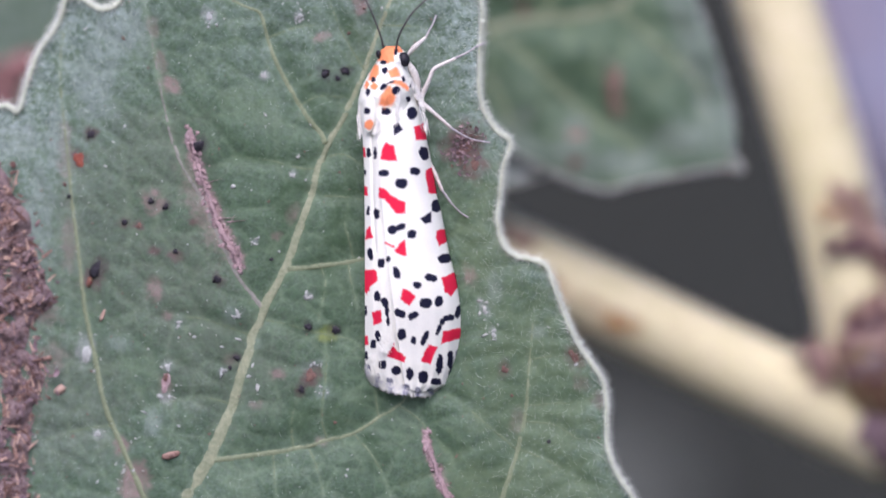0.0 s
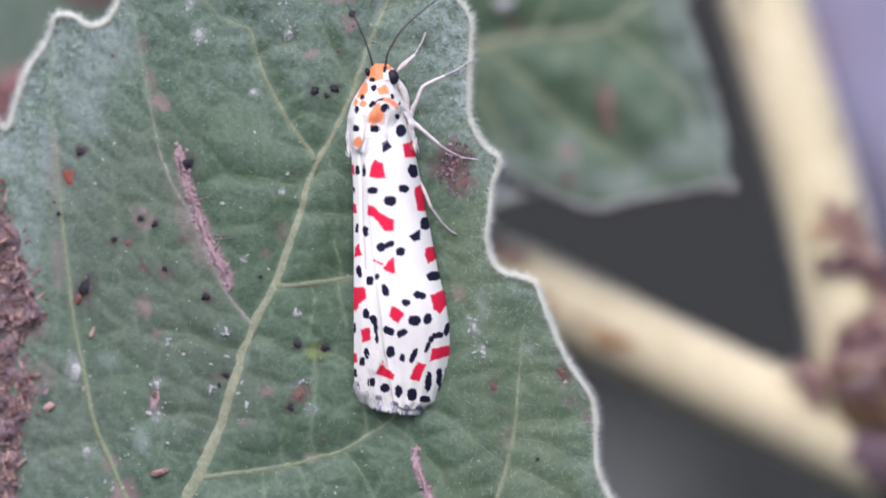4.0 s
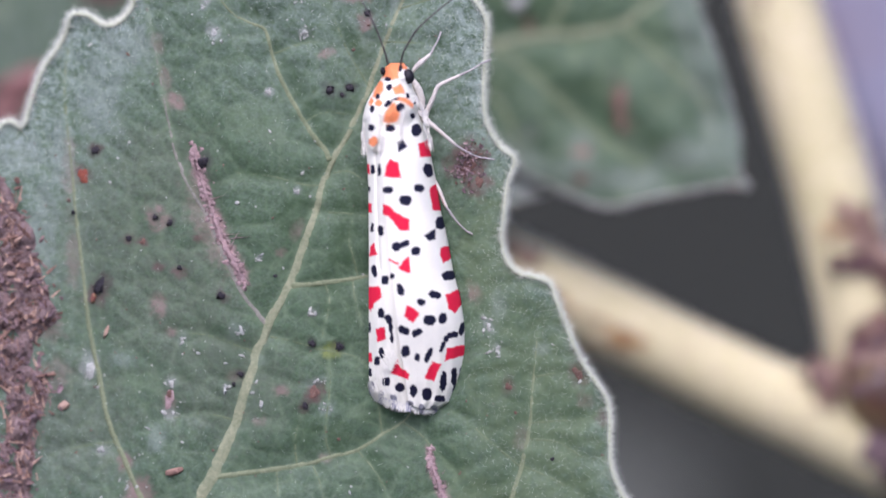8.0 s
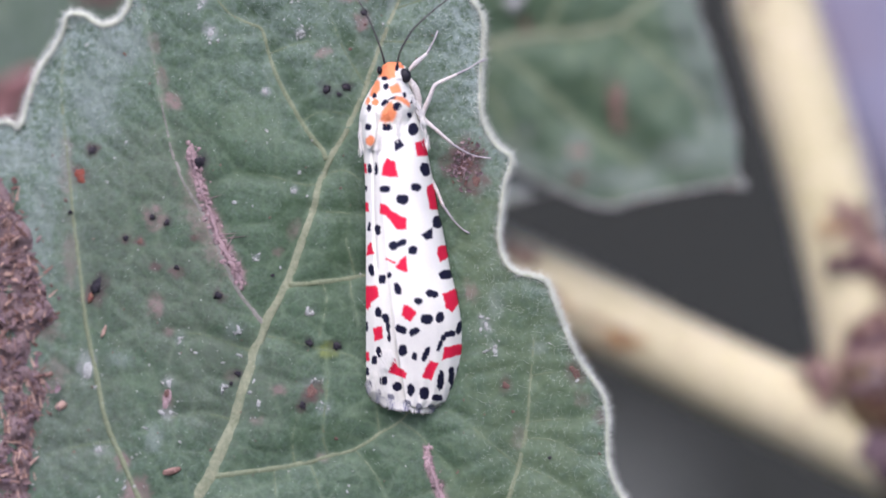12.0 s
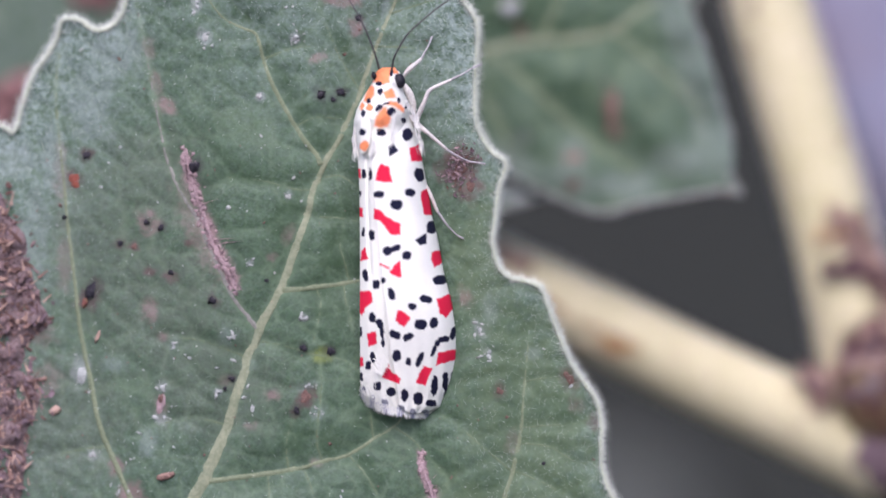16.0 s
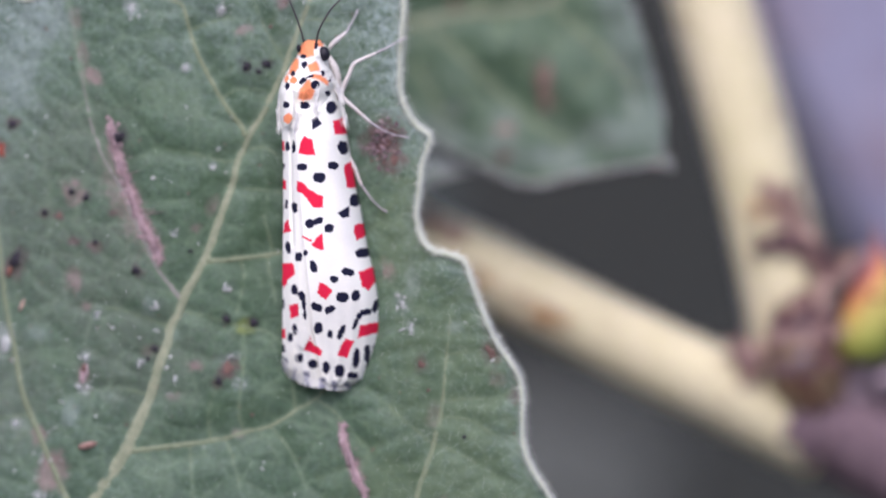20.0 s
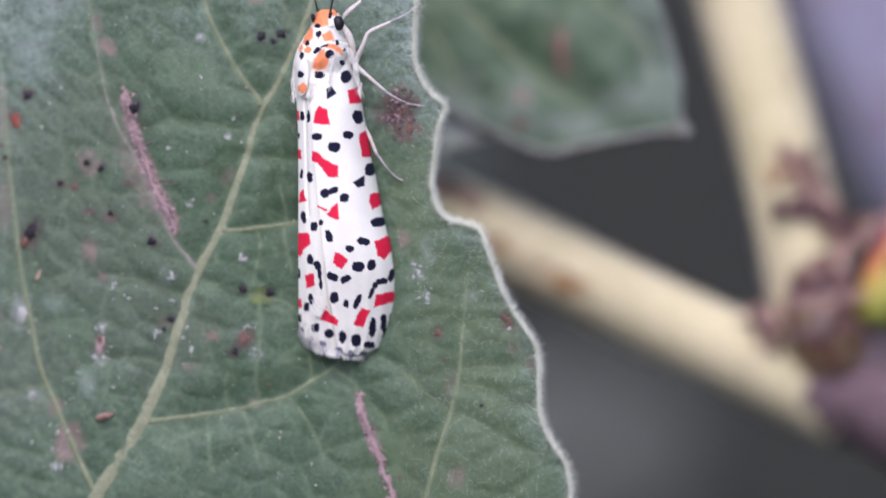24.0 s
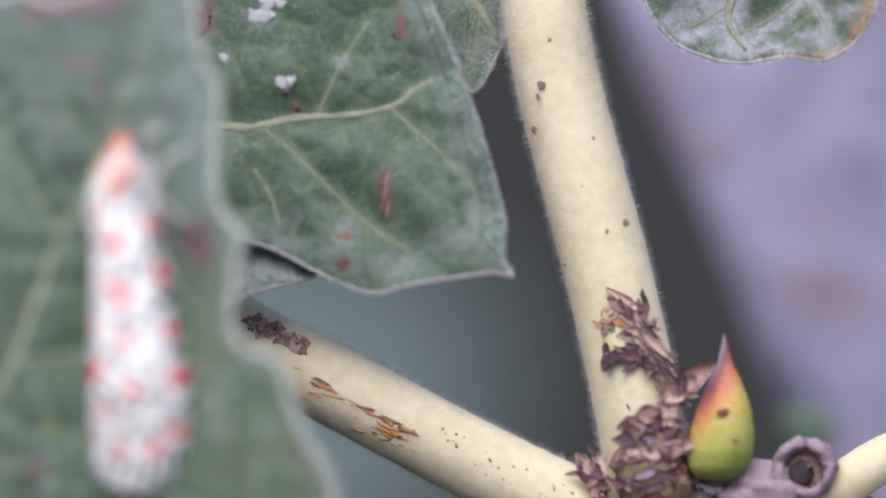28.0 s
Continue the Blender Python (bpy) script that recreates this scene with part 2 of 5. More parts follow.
PIT_DARK = surface("pit", (0.02, 0.015, 0.015), (0.06, 0.045, 0.045), 0.5, 0.1, 0.9, 0.05)


# ---- building tools ----
rng = np.random.default_rng(7)


class Shape:
    """Vertices and faces of one mesh, in metres in the plant's space."""

    def __init__(self):
        self.v, self.f, self.tint = [], [], []

    def put(self, verts, faces, tint=None):
        n = len(self.v)
        self.v += [tuple(p) for p in verts]
        self.f += [tuple(i + n for i in f) for f in faces]
        if tint is not None:
            self.tint += [tint] * len(verts) if isinstance(tint, tuple) else list(tint)
        return self


def part(name, shape, material, parent=None, label="", smooth=True):
    me = bpy.data.meshes.new(name)
    me.from_pydata(shape.v, [], shape.f)
    me.materials.append(material)
    if smooth:
        me.shade_smooth()
    if shape.tint:
        a = me.attributes.new("tint", "FLOAT_COLOR", "POINT")
        a.data.foreach_set("color", np.array([(*c, 1) for c in shape.tint], np.float32).ravel())
    ob = new(name, me)
    if parent:
        ob.parent = parent
    else:
        ob.matrix_world = PLANT
    return tagged(ob, label) if label else ob


def thing(name, label, category, group="", kind=""):
    ob = new(name)
    ob.matrix_world = PLANT
    ob.empty_display_size = 0.005
    return tagged(ob, label, category, group, kind)


def curve(points, steps=8):
    """A smooth line through the points (Catmull-Rom)."""
    p = [np.array(q, float) for q in points]
    p = [2 * p[0] - p[1], *p, 2 * p[-1] - p[-2]]
    out = []
    for a, b, c, d in zip(p, p[1:], p[2:], p[3:]):
        for i in range(steps):
            t = i / steps
            out.append(0.5 * (2 * b + (c - a) * t + (2 * a - 5 * b + 4 * c - d) * t * t + (3 * b - a - 3 * c + d) * t**3))
    return [*out, p[-2]]


def tube(shape, line, radii, sides=8, flat=1.0, wobble=0.0, tint=None, cap=True):
    """A round bar along a line; radii at its ends or along it, in metres. flat: its height to its width."""
    line = [np.array(q, float) for q in line]
    n = len(line)
    r = np.interp(np.linspace(0, 1, n), np.linspace(0, 1, len(radii)), radii)
    verts, up = [], np.array((0, 0, 1.0))
    for i, q in enumerate(line):
        way = line[min(i + 1, n - 1)] - line[max(i - 1, 0)]
        way = way / (np.linalg.norm(way) + 1e-12)
        side = np.cross(up, way)
        side = side / (np.linalg.norm(side) + 1e-9)
        over = np.cross(way, side)
        for k in range(sides):
            a = 2 * math.pi * k / sides
            rr = r[i] * (1 + wobble * (rng.random() - 0.5))
            verts.append(q + rr * (math.cos(a) * side + flat * math.sin(a) * over))
    faces = [(i * sides + k, i * sides + (k + 1) % sides, (i + 1) * sides + (k + 1) % sides, (i + 1) * sides + k) for i in range(n - 1) for k in range(sides)]
    if cap:
        faces += [tuple(range(sides))[::-1], tuple(range((n - 1) * sides, n * sides))]
    return shape.put(verts, faces, tint)


def blob(shape, centre, size, turn=0.0, rough=0.25, rings=5, sides=8, tint=None):
    """A lumpy pebble of half-sizes size (metres)."""
    ca, sa = math.cos(turn), math.sin(turn)
    verts, faces = [], []
    seed = Vector((rng.random() * 50, rng.random() * 50, rng.random() * 50))
    for i in range(rings + 1):
        th = math.pi * i / rings
        for k in range(sides):
            ph = 2 * math.pi * k / sides
            d = Vector((math.sin(th) * math.cos(ph), math.sin(th) * math.sin(ph), math.cos(th)))
            d = d * (1 + rough * noise.noise(d * 1.7 + seed) * 1.6)
            x, y, z = d.x * size[0], d.y * size[1], d.z * size[2]
            verts.append((centre[0] + ca * x - sa * y, centre[1] + sa * x + ca * y, centre[2] + z))
    for i in range(rings):
        for k in range(sides):
            a, b = i * sides + k, i * sides + (k + 1) % sides
            faces.append((a, a + sides, b + sides, b))
    return shape.put(verts, faces, tint)


def hair(shape, root, tip, r, tint=None):
    """A thin three-sided spike."""
    ax, ay, az = root
    bx, by, bz = tip
    dx, dy, dz = bx - ax, by - ay, bz - az
    px, py, pz = dy - 0.2 * dz, 0.3 * dz - dx, 0.2 * dx - 0.3 * dy
    k = r / (math.sqrt(px * px + py * py + pz * pz) + 1e-12)
    px, py, pz = px * k, py * k, pz * k
    qx, qy, qz = dy * pz - dz * py, dz * px - dx * pz, dx * py - dy * px
    k = 0.87 * r / (math.sqrt(qx * qx + qy * qy + qz * qz) + 1e-15)
    qx, qy, qz = qx * k, qy * k, qz * k
    shape.put([(ax + px, ay + py, az + pz), (ax - 0.5 * px + qx, ay - 0.5 * py + qy, az - 0.5 * pz + qz), (ax - 0.5 * px - qx, ay - 0.5 * py - qy, az - 0.5 * pz - qz), (bx, by, bz)],
              [(0, 1, 3), (1, 2, 3), (2, 0, 3)], tint)


def strand(shape, root, tip, r, tint=None):
    """A flat scale or hair that lies along a surface and faces the lens."""
    root, tip = np.array(root, float), np.array(tip, float)
    way = tip - root
    side = np.cross((0, 0, 1.0), way)
    side = side / (np.linalg.norm(side) + 1e-12) * r
    mid = root + 0.6 * way
    shape.put([root - side, root + side, mid + side * 0.8, tip, mid - side * 0.8, mid - (0, 0, r)], [(0, 1, 2, 4), (4, 2, 3), (1, 0, 5), (0, 4, 5), (4, 3, 5), (3, 2, 5), (2, 1, 5)], tint)


def inside(poly, x, y):
    """Which of the points lie in the polygon."""
    p = np.array(poly)
    hit = np.zeros(np.shape(x), bool)
    for (xa, ya), (xb, yb) in zip(p, np.roll(p, -1, 0)):
        cross = ((ya > y) != (yb > y)) & (x < (xb - xa) * (y - ya) / (yb - ya + 1e-12) + xa)
        hit ^= cross
    return hit


def step(a, b, x):
    t = np.clip((x - a) / (b - a), 0, 1)
    return t * t * (3 - 2 * t)


def distance_to(line, x, y):
    """From points to a line of (x, y)."""
    best = np.full(np.shape(x), 1e9)
    for (xa, ya), (xb, yb) in zip(line, line[1:]):
        dx, dy = xb - xa, yb - ya
        t = np.clip(((x - xa) * dx + (y - ya) * dy) / (dx * dx + dy * dy + 1e-9), 0, 1)
        best = np.minimum(best, np.hypot(x - xa - t * dx, y - ya - t * dy))
    return best


def blade(name, outline, put, height, felt, veins, material, parent, pitch=7.0, fine=None, label="", thick=0.25, marks=(), mesh_of=None):
    """A leaf blade: its outline filled with an even net of points, lifted by height(x, y)."""
    edge = [(float(x), float(y)) for x, y in outline]
    xs, ys = zip(*edge)
    gx, gy = np.meshgrid(np.arange(min(xs), max(xs), pitch), np.arange(min(ys), max(ys), pitch))
    gx, gy = (gx + (rng.random(gx.shape) - 0.5) * pitch * 0.7).ravel(), (gy + (rng.random(gy.shape) - 0.5) * pitch * 0.7).ravel()
    keep = inside(edge, gx, gy)
    gx, gy = gx[keep], gy[keep]
    clear = distance_to([*edge, edge[0]], gx, gy) > pitch * 0.5
    if fine is not None:
        clear &= fine(gx, gy) | (rng.random(gx.shape) < 0.06)
    gx, gy = gx[clear], gy[clear]
    pts = [Vector(q) for q in edge] + [Vector(q) for q in zip(gx.tolist(), gy.tolist())]
    co, _, faces, *_ = geometry.delaunay_2d_cdt(pts, [], [list(range(len(edge)))], 1, 1e-4)
    x, y = np.array([c.x for c in co]), np.array([c.y for c in co])
    w = height(x, y)
    s = Shape()
    s.put([put(a, b, c) for a, b, c in zip(x.tolist(), y.tolist(), w.tolist())], [f for f in faces])
    me_ob = part(name, s, material, parent, label)
    me = me_ob.data
    near = np.zeros(len(x))
    for line, width in veins:
        near = np.maximum(near, 0.5 * np.exp(-((distance_to(line, x, y) / width) ** 2)))
    if mesh_of:
        near = np.maximum(near, 0.26 * np.exp(-((mesh_of(x, y) / 3.2) ** 2)))
    colour, amount = np.zeros((len(x), 4)), np.zeros(len(x))
    colour[:, 3] = 1
    torn = np.array([0.45 * noise.noise((a * 0.045, b * 0.045, 1.0)) + 0.45 * noise.noise((a * 0.14, b * 0.14, 6.0)) for a, b in zip(x, y)]) if marks else 0
    for group, tone, full in marks:
        for cx, cy, a, b, lean in group:
            c, s = math.cos(radians(lean)), math.sin(radians(lean))
            u, v = (c * (x - cx) + s * (y - cy)) / a, (-s * (x - cx) + c * (y - cy)) / b
            k = full * step(1.40, 0.62, np.hypot(u, v) + torn)
            near_it = k > 0
            colour[near_it, :3] = (colour[near_it, :3] * amount[near_it, None] + np.array(tone) * k[near_it, None]) / (amount[near_it] + k[near_it] + 1e-9)[:, None]
            amount = np.maximum(amount, k)
    a = me.attributes.new("mark", "FLOAT_COLOR", "POINT")
    a.data.foreach_set("color", colour.astype(np.float32).ravel())
    for key, val in (("mark_amount", amount), ("felt", felt(x, y)), ("vein", near)):
        a = me.attributes.new(key, "FLOAT", "POINT")
        a.data.foreach_set("value", np.asarray(val, np.float32))
    up = np.mean([p.normal.z for p in me.polygons])
    if up < 0:
        me.flip_normals()
    sol = me_ob.modifiers.new("thickness", "SOLIDIFY")
    sol.thickness, sol.offset = thick * MM, -1.0
    return me_ob


def cells(x, y, seeds):
    """How far points lie from the borders between the cells of the seeds."""
    if len(x) < 400:
        d = np.sort(np.hypot(x[:, None] - seeds[None, :, 0], y[:, None] - seeds[None, :, 1]), axis=1)
        return d[:, 1] - d[:, 0]
    d1, d2 = np.full(len(x), 1e9), np.full(len(x), 1e9)
    for sx, sy in seeds:
        d = np.hypot(x - sx, y - sy)
        d2 = np.minimum(d2, np.maximum(d1, d))
        d1 = np.minimum(d1, d)
    return d2 - d1


def flake(shape, at, long, wide, turn, curl=0.3, lift=0.0):
    """A thin torn scale of bark or leaf, in metres; at: its middle."""
    n, m = 7, 4
    c, s = math.cos(turn), math.sin(turn)
    seed = rng.random() * 40
    top, low = [], []
    for i in range(n):
        u = i / (n - 1) * 2 - 1
        for j in range(m):
            v = j / (m - 1) * 2 - 1
            ww = wide * (1 - abs(u) ** 2.2 * 0.85) * (1 + 0.7 * noise.noise((u * 2.1, v * 1.3, seed)))
            x, y = u * long * (1 + 0.15 * noise.noise((v * 2, seed, 1.0))), v * ww
            z = curl * (wide * v * v + long * 0.35 * u * u) + lift * u + 0.15 * wide * noise.noise((u * 3, v * 3, seed))
            p = np.array((at[0] + c * x - s * y, at[1] + s * x + c * y, at[2] + z))
            top.append(p)
            low.append(p - np.array((0, 0, 0.05 * MM)))
    k = n * m
    faces = [(i * m + j, (i + 1) * m + j, (i + 1) * m + j + 1, i * m + j + 1) for i in range(n - 1) for j in range(m - 1)]
    rim = [i * m for i in range(n)] + [(n - 1) * m + j for j in range(1, m)] + [i * m + m - 1 for i in range(n - 2, -1, -1)] + [j for j in range(m - 2, 0, -1)]
    faces += [tuple(q + k for q in f[::-1]) for f in faces] + [(a, b, b + k, a + k) for a, b in zip(rim, rim[1:] + rim[:1])]
    return shape.put([*top, *low], faces)


def polyline(points, steps=6):
    return [(float(q[0]), float(q[1])) for q in curve(points, steps)]


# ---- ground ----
# Deep shade behind the twigs is put into the soil's near-black colour
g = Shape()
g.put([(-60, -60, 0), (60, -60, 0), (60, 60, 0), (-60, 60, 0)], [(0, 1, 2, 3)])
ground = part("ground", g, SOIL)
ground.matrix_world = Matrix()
tagged(ground, "bare soil coloured dark for the shade under the shrub", "ground", kind="structure")

# ---- the leaf that the moth sits on ----
RIGHT_EDGE = [(830, -150), (836, -95), (842, -40), (850, 6), (880, 55), (880, 110), (877, 170), (880, 235), (905, 283), (932, 306), (920, 345), (914, 395),
              (909, 440), (917, 482), (936, 506), (966, 514), (993, 524), (1005, 552), (1020, 590), (1036, 632), (1054, 668), (1076, 700), (1094, 728),
              (1101, 765), (1101, 805), (1104, 850), (1122, 897), (1148, 938), (1158, 985), (1152, 1041)]
FOOT_EDGE = [(1100, 1180), (960, 1290), (760, 1350), (560, 1340), (400, 1390), (250, 1370), (110, 1400), (-60, 1330), (-190, 1150), (-250, 900), (-240, 640), (-180, 440), (-100, 330)]
LEFT_EDGE = [(-45, 285), (0, 264), (36, 240), (62, 250), (80, 195), (96, 150), (120, 115), (140, 80), (148, 52), (176, 52), (196, 66), (216, 70), (238, 60),
             (257, 32), (262, 2), (266, -33), (290, -47), (350, -38), (425, -55), (490, -90), (540, -104), (590, -88), (660, -110), (740, -122)]
OUTLINE = polyline([*RIGHT_EDGE, *FOOT_EDGE, *LEFT_EDGE, (829, -150)], 5)[:-1]
MIDRIB = [(240, 1180), (292, 1045), (390, 882), (405, 850), (428, 800), (446, 750), (462, 702), (478, 645), (495, 600), (515, 560), (533, 532), (562, 450), (579, 400), (594, 350), (607, 312), (640, 255), (671, 190), (700, 105), (722, 50), (740, 5), (752, -50), (770, -110)]
SIDES = {
    "upper": [(605, 308), (596, 288), (570, 255), (540, 205), (514, 152), (500, 110), (490, 76), (462, 64), (432, 46), (405, 10), (392, -40)],
    "scarred": [(494, 600), (470, 568), (444, 530), (415, 470), (385, 400), (352, 345), (332, 290), (316, 215), (302, 140), (288, 70), (276, 5), (268, -30)],
    "outer": [(322, 1010), (292, 950), (262, 882), (240, 830), (222, 790), (210, 750), (200, 700), (190, 650), (180, 600), (175, 560), (166, 480), (156, 400), (150, 330), (141, 250), (136, 170), (144, 100)],
    "under_moth": [(538, 530), (600, 523), (660, 515), (720, 500), (780, 482)],
    "lower": [(395, 868), (450, 862), (500, 855), (560, 846), (612, 831), (655, 820), (700, 792), (735, 770), (755, 745), (780, 715)],
    "right": [(892, 1041), (918, 938), (944, 855), (960, 775), (966, 700), (974, 612)],
}
SMALL = [[(500, 620), (540, 627), (590, 642), (650, 655), (690, 690)], [(962, 772), (1010, 768), (1060, 765), (1088, 748)], [(947, 848), (1000, 870), (1060, 905)], [(944, 850), (890, 805), (850, 770), (820, 750)],
         [(612, 330), (640, 327), (668, 346)], [(706, 98), (760, 100), (800, 108)], [(728, 40), (790, 20), (820, 10)], [(676, 180), (640, 120), (615, 60), (600, 10)], [(583, 398), (640, 402), (680, 410)],
         [(655, 514), (648, 480), (640, 450), (646, 410)], [(645, 516), (650, 550), (662, 600)], [(597, 524), (605, 560), (592, 620)], [(548, 846), (544, 800), (556, 760)], [(608, 831), (598, 790), (607, 700), (604, 652)],
         [(698, 792), (692, 745), (680, 700)], [(575, 848), (590, 882), (602, 930)], [(655, 821), (680, 850), (702, 885), (720, 930)], [(736, 772), (768, 794), (792, 822), (830, 860)], [(512, 856), (515, 900), (520, 960)],
         [(588, 352), (556, 350), (500, 335), (440, 330)], [(480, 650), (400, 620), (330, 610)], [(440, 768), (380, 756), (300, 770)], [(226, 806), (165, 814), (110, 832)], [(960, 800), (1010, 806), (1060, 834), (1096, 828)],
         [(968, 690), (1010, 684), (1040, 690)], [(560, 240), (600, 222), (650, 228)], [(504, 120), (560, 100), (600, 98)]]


def leaf_rise(x, y):
    """The lie of the leaf without its quilting, mm."""
    x, y = np.asarray(x, float), np.asarray(y, float)
    return 0.9 * step(760, 1000, x) - 1.3 * step(420, 60, x) + 0.4 * step(150, -150, y) - 0.3 * step(900, 1250, y)


SEEDS = rng.random((640, 2)) * (1450, 1600) + (-260, -160)
ALL_VEINS = [polyline(MIDRIB)] + [polyline(v) for v in SIDES.values()]
FINE_VEINS = [polyline(v) for v in SMALL]


def net(x, y):
    """How far places lie from the net of finest veins."""
    c, s = math.cos(0.35), math.sin(0.35)
    bent = y + 0.00035 * (x - 560) ** 2
    p, q = SEEDS[:, 0], SEEDS[:, 1] + 0.00035 * (SEEDS[:, 0] - 560) ** 2
    seeds = np.stack([(c * p + s * q) * 0.62, -s * p + c * q], 1)
    return cells((c * x + s * bent) * 0.62, -s * x + c * bent, seeds)


def leaf_height(x, y):
    """With the quilting between the veins, mm."""
    x, y = np.asarray(x, float), np.asarray(y, float)
    puff = step(0, 30, net(x, y)) * 0.09
    d, fold = np.full(x.shape, 1e9), np.full(x.shape, 1e9)
    for line in ALL_VEINS:
        d = np.minimum(d, distance_to(line, x, y))
    for line in FINE_VEINS:
        fold = np.minimum(fold, distance_to(line, x, y))
    return leaf_rise(x, y) + puff + 0.30 * step(0, 60, d) + 0.13 * step(0, 28, fold) - 0.28


NET_X, NET_Y = np.arange(-280, 1220, 5.0), np.arange(-180, 1420, 5.0)
NET_W = leaf_height(*[a.ravel() for a in np.meshgrid(NET_X, NET_Y)]).reshape(len(NET_Y), len(NET_X))


def on_leaf(x, y, w=0.0):
    """A place on the leaf's face, w mm over it."""
    i, j = min(max((x + 280) / 5.0, 0), len(NET_X) - 1.001), min(max((y + 180) / 5.0, 0), len(NET_Y) - 1.001)
    a, b = int(i), int(j)
    u, v = i - a, j - b
    h = (1 - v) * ((1 - u) * NET_W[b, a] + u * NET_W[b, a + 1]) + v * ((1 - u) * NET_W[b + 1, a] + u * NET_W[b + 1, a + 1])
    return spot(x, y, float(h) + w)


def leaf_felt(x, y):
    edge = np.maximum(0, 1 - distance_to([*OUTLINE, OUTLINE[0]], x, y) / 60.0)
    return np.clip(0.03 + 0.20 * step(320, -60, y) + 0.36 * step(330, 80, x + 0.25 * y - 60) * (1 - 0.35 * step(250, 480, y)) + 0.06 * step(500, 100, x) + 0.05 * step(520, 900, y) * step(800, 500, x) + 0.28 * step(735, 830, x) * step(470, 120, y) + 0.07 * step(820, 900, x) + 0.14 * step(420, 60, y) * step(380, 520, x) + 0.35 * edge**2, 0, 0.8)


FADED = (0.24, 0.16, 0.145)
DEAD = [(168, 333, 13, 16, 0), (275, 452, 10, 8, 20), (372, 446, 10, 8, 0), (340, 505, 15, 11, 0), (302, 497, 11, 7, 0), (848, 312, 34, 40, 10), (868, 352, 20, 24, 20), (1045, 685, 15, 24, -20), (922, 708, 11, 14, 0), (578, 718, 15, 26, 35), (191, 290, 13, 14, 20), (195, 540, 17, 32, 35), (415, 548, 13, 10, 0), (560, 745, 10, 12, 0), (250, 447, 11, 9, 0), (1088, 762, 10, 16, 0)]
PINK = [(302, 565, 16, 19, 0), (325, 612, 9, 8, 0), (300, 410, 22, 18, 30), (860, 542, 12, 18, 0), (872, 345, 22, 18, 30), (522, 715, 15, 9, 10), (600, 118, 15, 8, -20), (640, 16, 34, 13, 10), (330, 202, 18, 14, 20), (668, 62, 14, 16, 0), (957, 964, 15, 18, 10), (267, 905, 27, 34, 10), (242, 840, 12, 17, 0)]
PINK_MORE = [(945, 800, 10, 24, 10), (548, 430, 10, 17, 30), (520, 470, 9, 8, 0), (600, 835, 12, 8, 0), (480, 770, 12, 9, 0), (322, 738, 12, 18, 0), (300, 100, 10, 20, -10), (312, 160, 10, 18, -10), (145, 330, 12, 60, 0), (150, 480, 12, 60, 0), (95, 600, 40, 20, 20), (120, 690, 30, 30, 0), (390, 420, 26, 90, -22), (440, 690, 16, 12, 0), (1060, 735, 14, 12, 0)]
CHALK = [(182, 672, 15, 30, 10), (325, 702, 10, 9, 0), (322, 757, 14, 12, 0), (400, 82, 12, 15, -30), (385, 26, 8, 15, 0), (497, 187, 8, 8, 0), (548, 360, 7, 8, 0), (560, 82, 9, 10, 0), (424, 708, 6, 8, 0), (242, 947, 8, 8, 0), (200, 822, 9, 8, 0), (480, 480, 6, 6, 0), (575, 578, 8, 6, 0), (885, 600, 8, 20, -25), (903, 640, 5, 12, -20)]
CHALK_MORE = [(580, 700, 22, 8, -20), (600, 748, 14, 10, 0), (345, 625, 8, 14, 20), (440, 610, 14, 14, 0), (100, 440, 26, 90, 0), (130, 300, 20, 60, 0), (200, 200, 40, 70, 0), (240, 110, 50, 40, 0), (60, 300, 40, 30, 0), (480, 660, 12, 9, 0), (980, 640, 14, 10, 0), (905, 560, 14, 26, 0), (720, 30, 10, 16, 0), (240, 660, 22, 14, 0), (300, 800, 16, 24, 0)]
SOOTY = [(605, 183, 12, 12, 0), (641, 180, 11, 10, 20), (627, 192, 7, 7, 0), (575, 632, 10, 11, 0), (622, 638, 11, 12, 0), (202, 528, 14, 22, 35), (191, 290, 11, 11, 0), (323, 418, 9, 9, 0), (250, 446, 8, 7, 0), (413, 548, 11, 10, 0), (447, 686, 10, 8, 20), (562, 742, 9, 11, 0), (672, 48, 9, 8, 0), (380, 310, 14, 17, 0), (297, 408, 8, 8, 0)]
SCARRED = [(372, 318, 11, 26, -12), (388, 365, 10, 30, -20), (404, 420, 14, 34, -20), (424, 465, 15, 30, -25), (446, 508, 13, 28, -25), (786, 850, 7, 30, -12), (806, 900, 11, 34, -22)]
HAZE = [(200, 450, 90, 150, 0), (330, 560, 120, 120, 0), (150, 760, 110, 120, 0), (420, 700, 120, 100, 0), (300, 330, 100, 90, 0)]
# Deeper green beside the veins: shade of the leaf's folds put into the colour
FOLD_SHADE = [(532, 150, 13, 60, -30), (582, 232, 15, 50, -35), (640, 95, 15, 50, -40), (636, 420, 26, 90, 12), (620, 560, 30, 40, 0), (490, 335, 60, 8, 8), (440, 290, 40, 8, 30), (620, 800, 20, 30, 0), (690, 850, 30, 22, 40), (560, 790, 24, 30, 0),
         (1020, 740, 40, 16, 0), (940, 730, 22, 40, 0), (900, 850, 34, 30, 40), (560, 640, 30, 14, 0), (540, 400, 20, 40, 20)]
FRESH = [(980, 740, 110, 190, 0), (960, 960, 170, 150, 0), (900, 470, 60, 120, 0)]
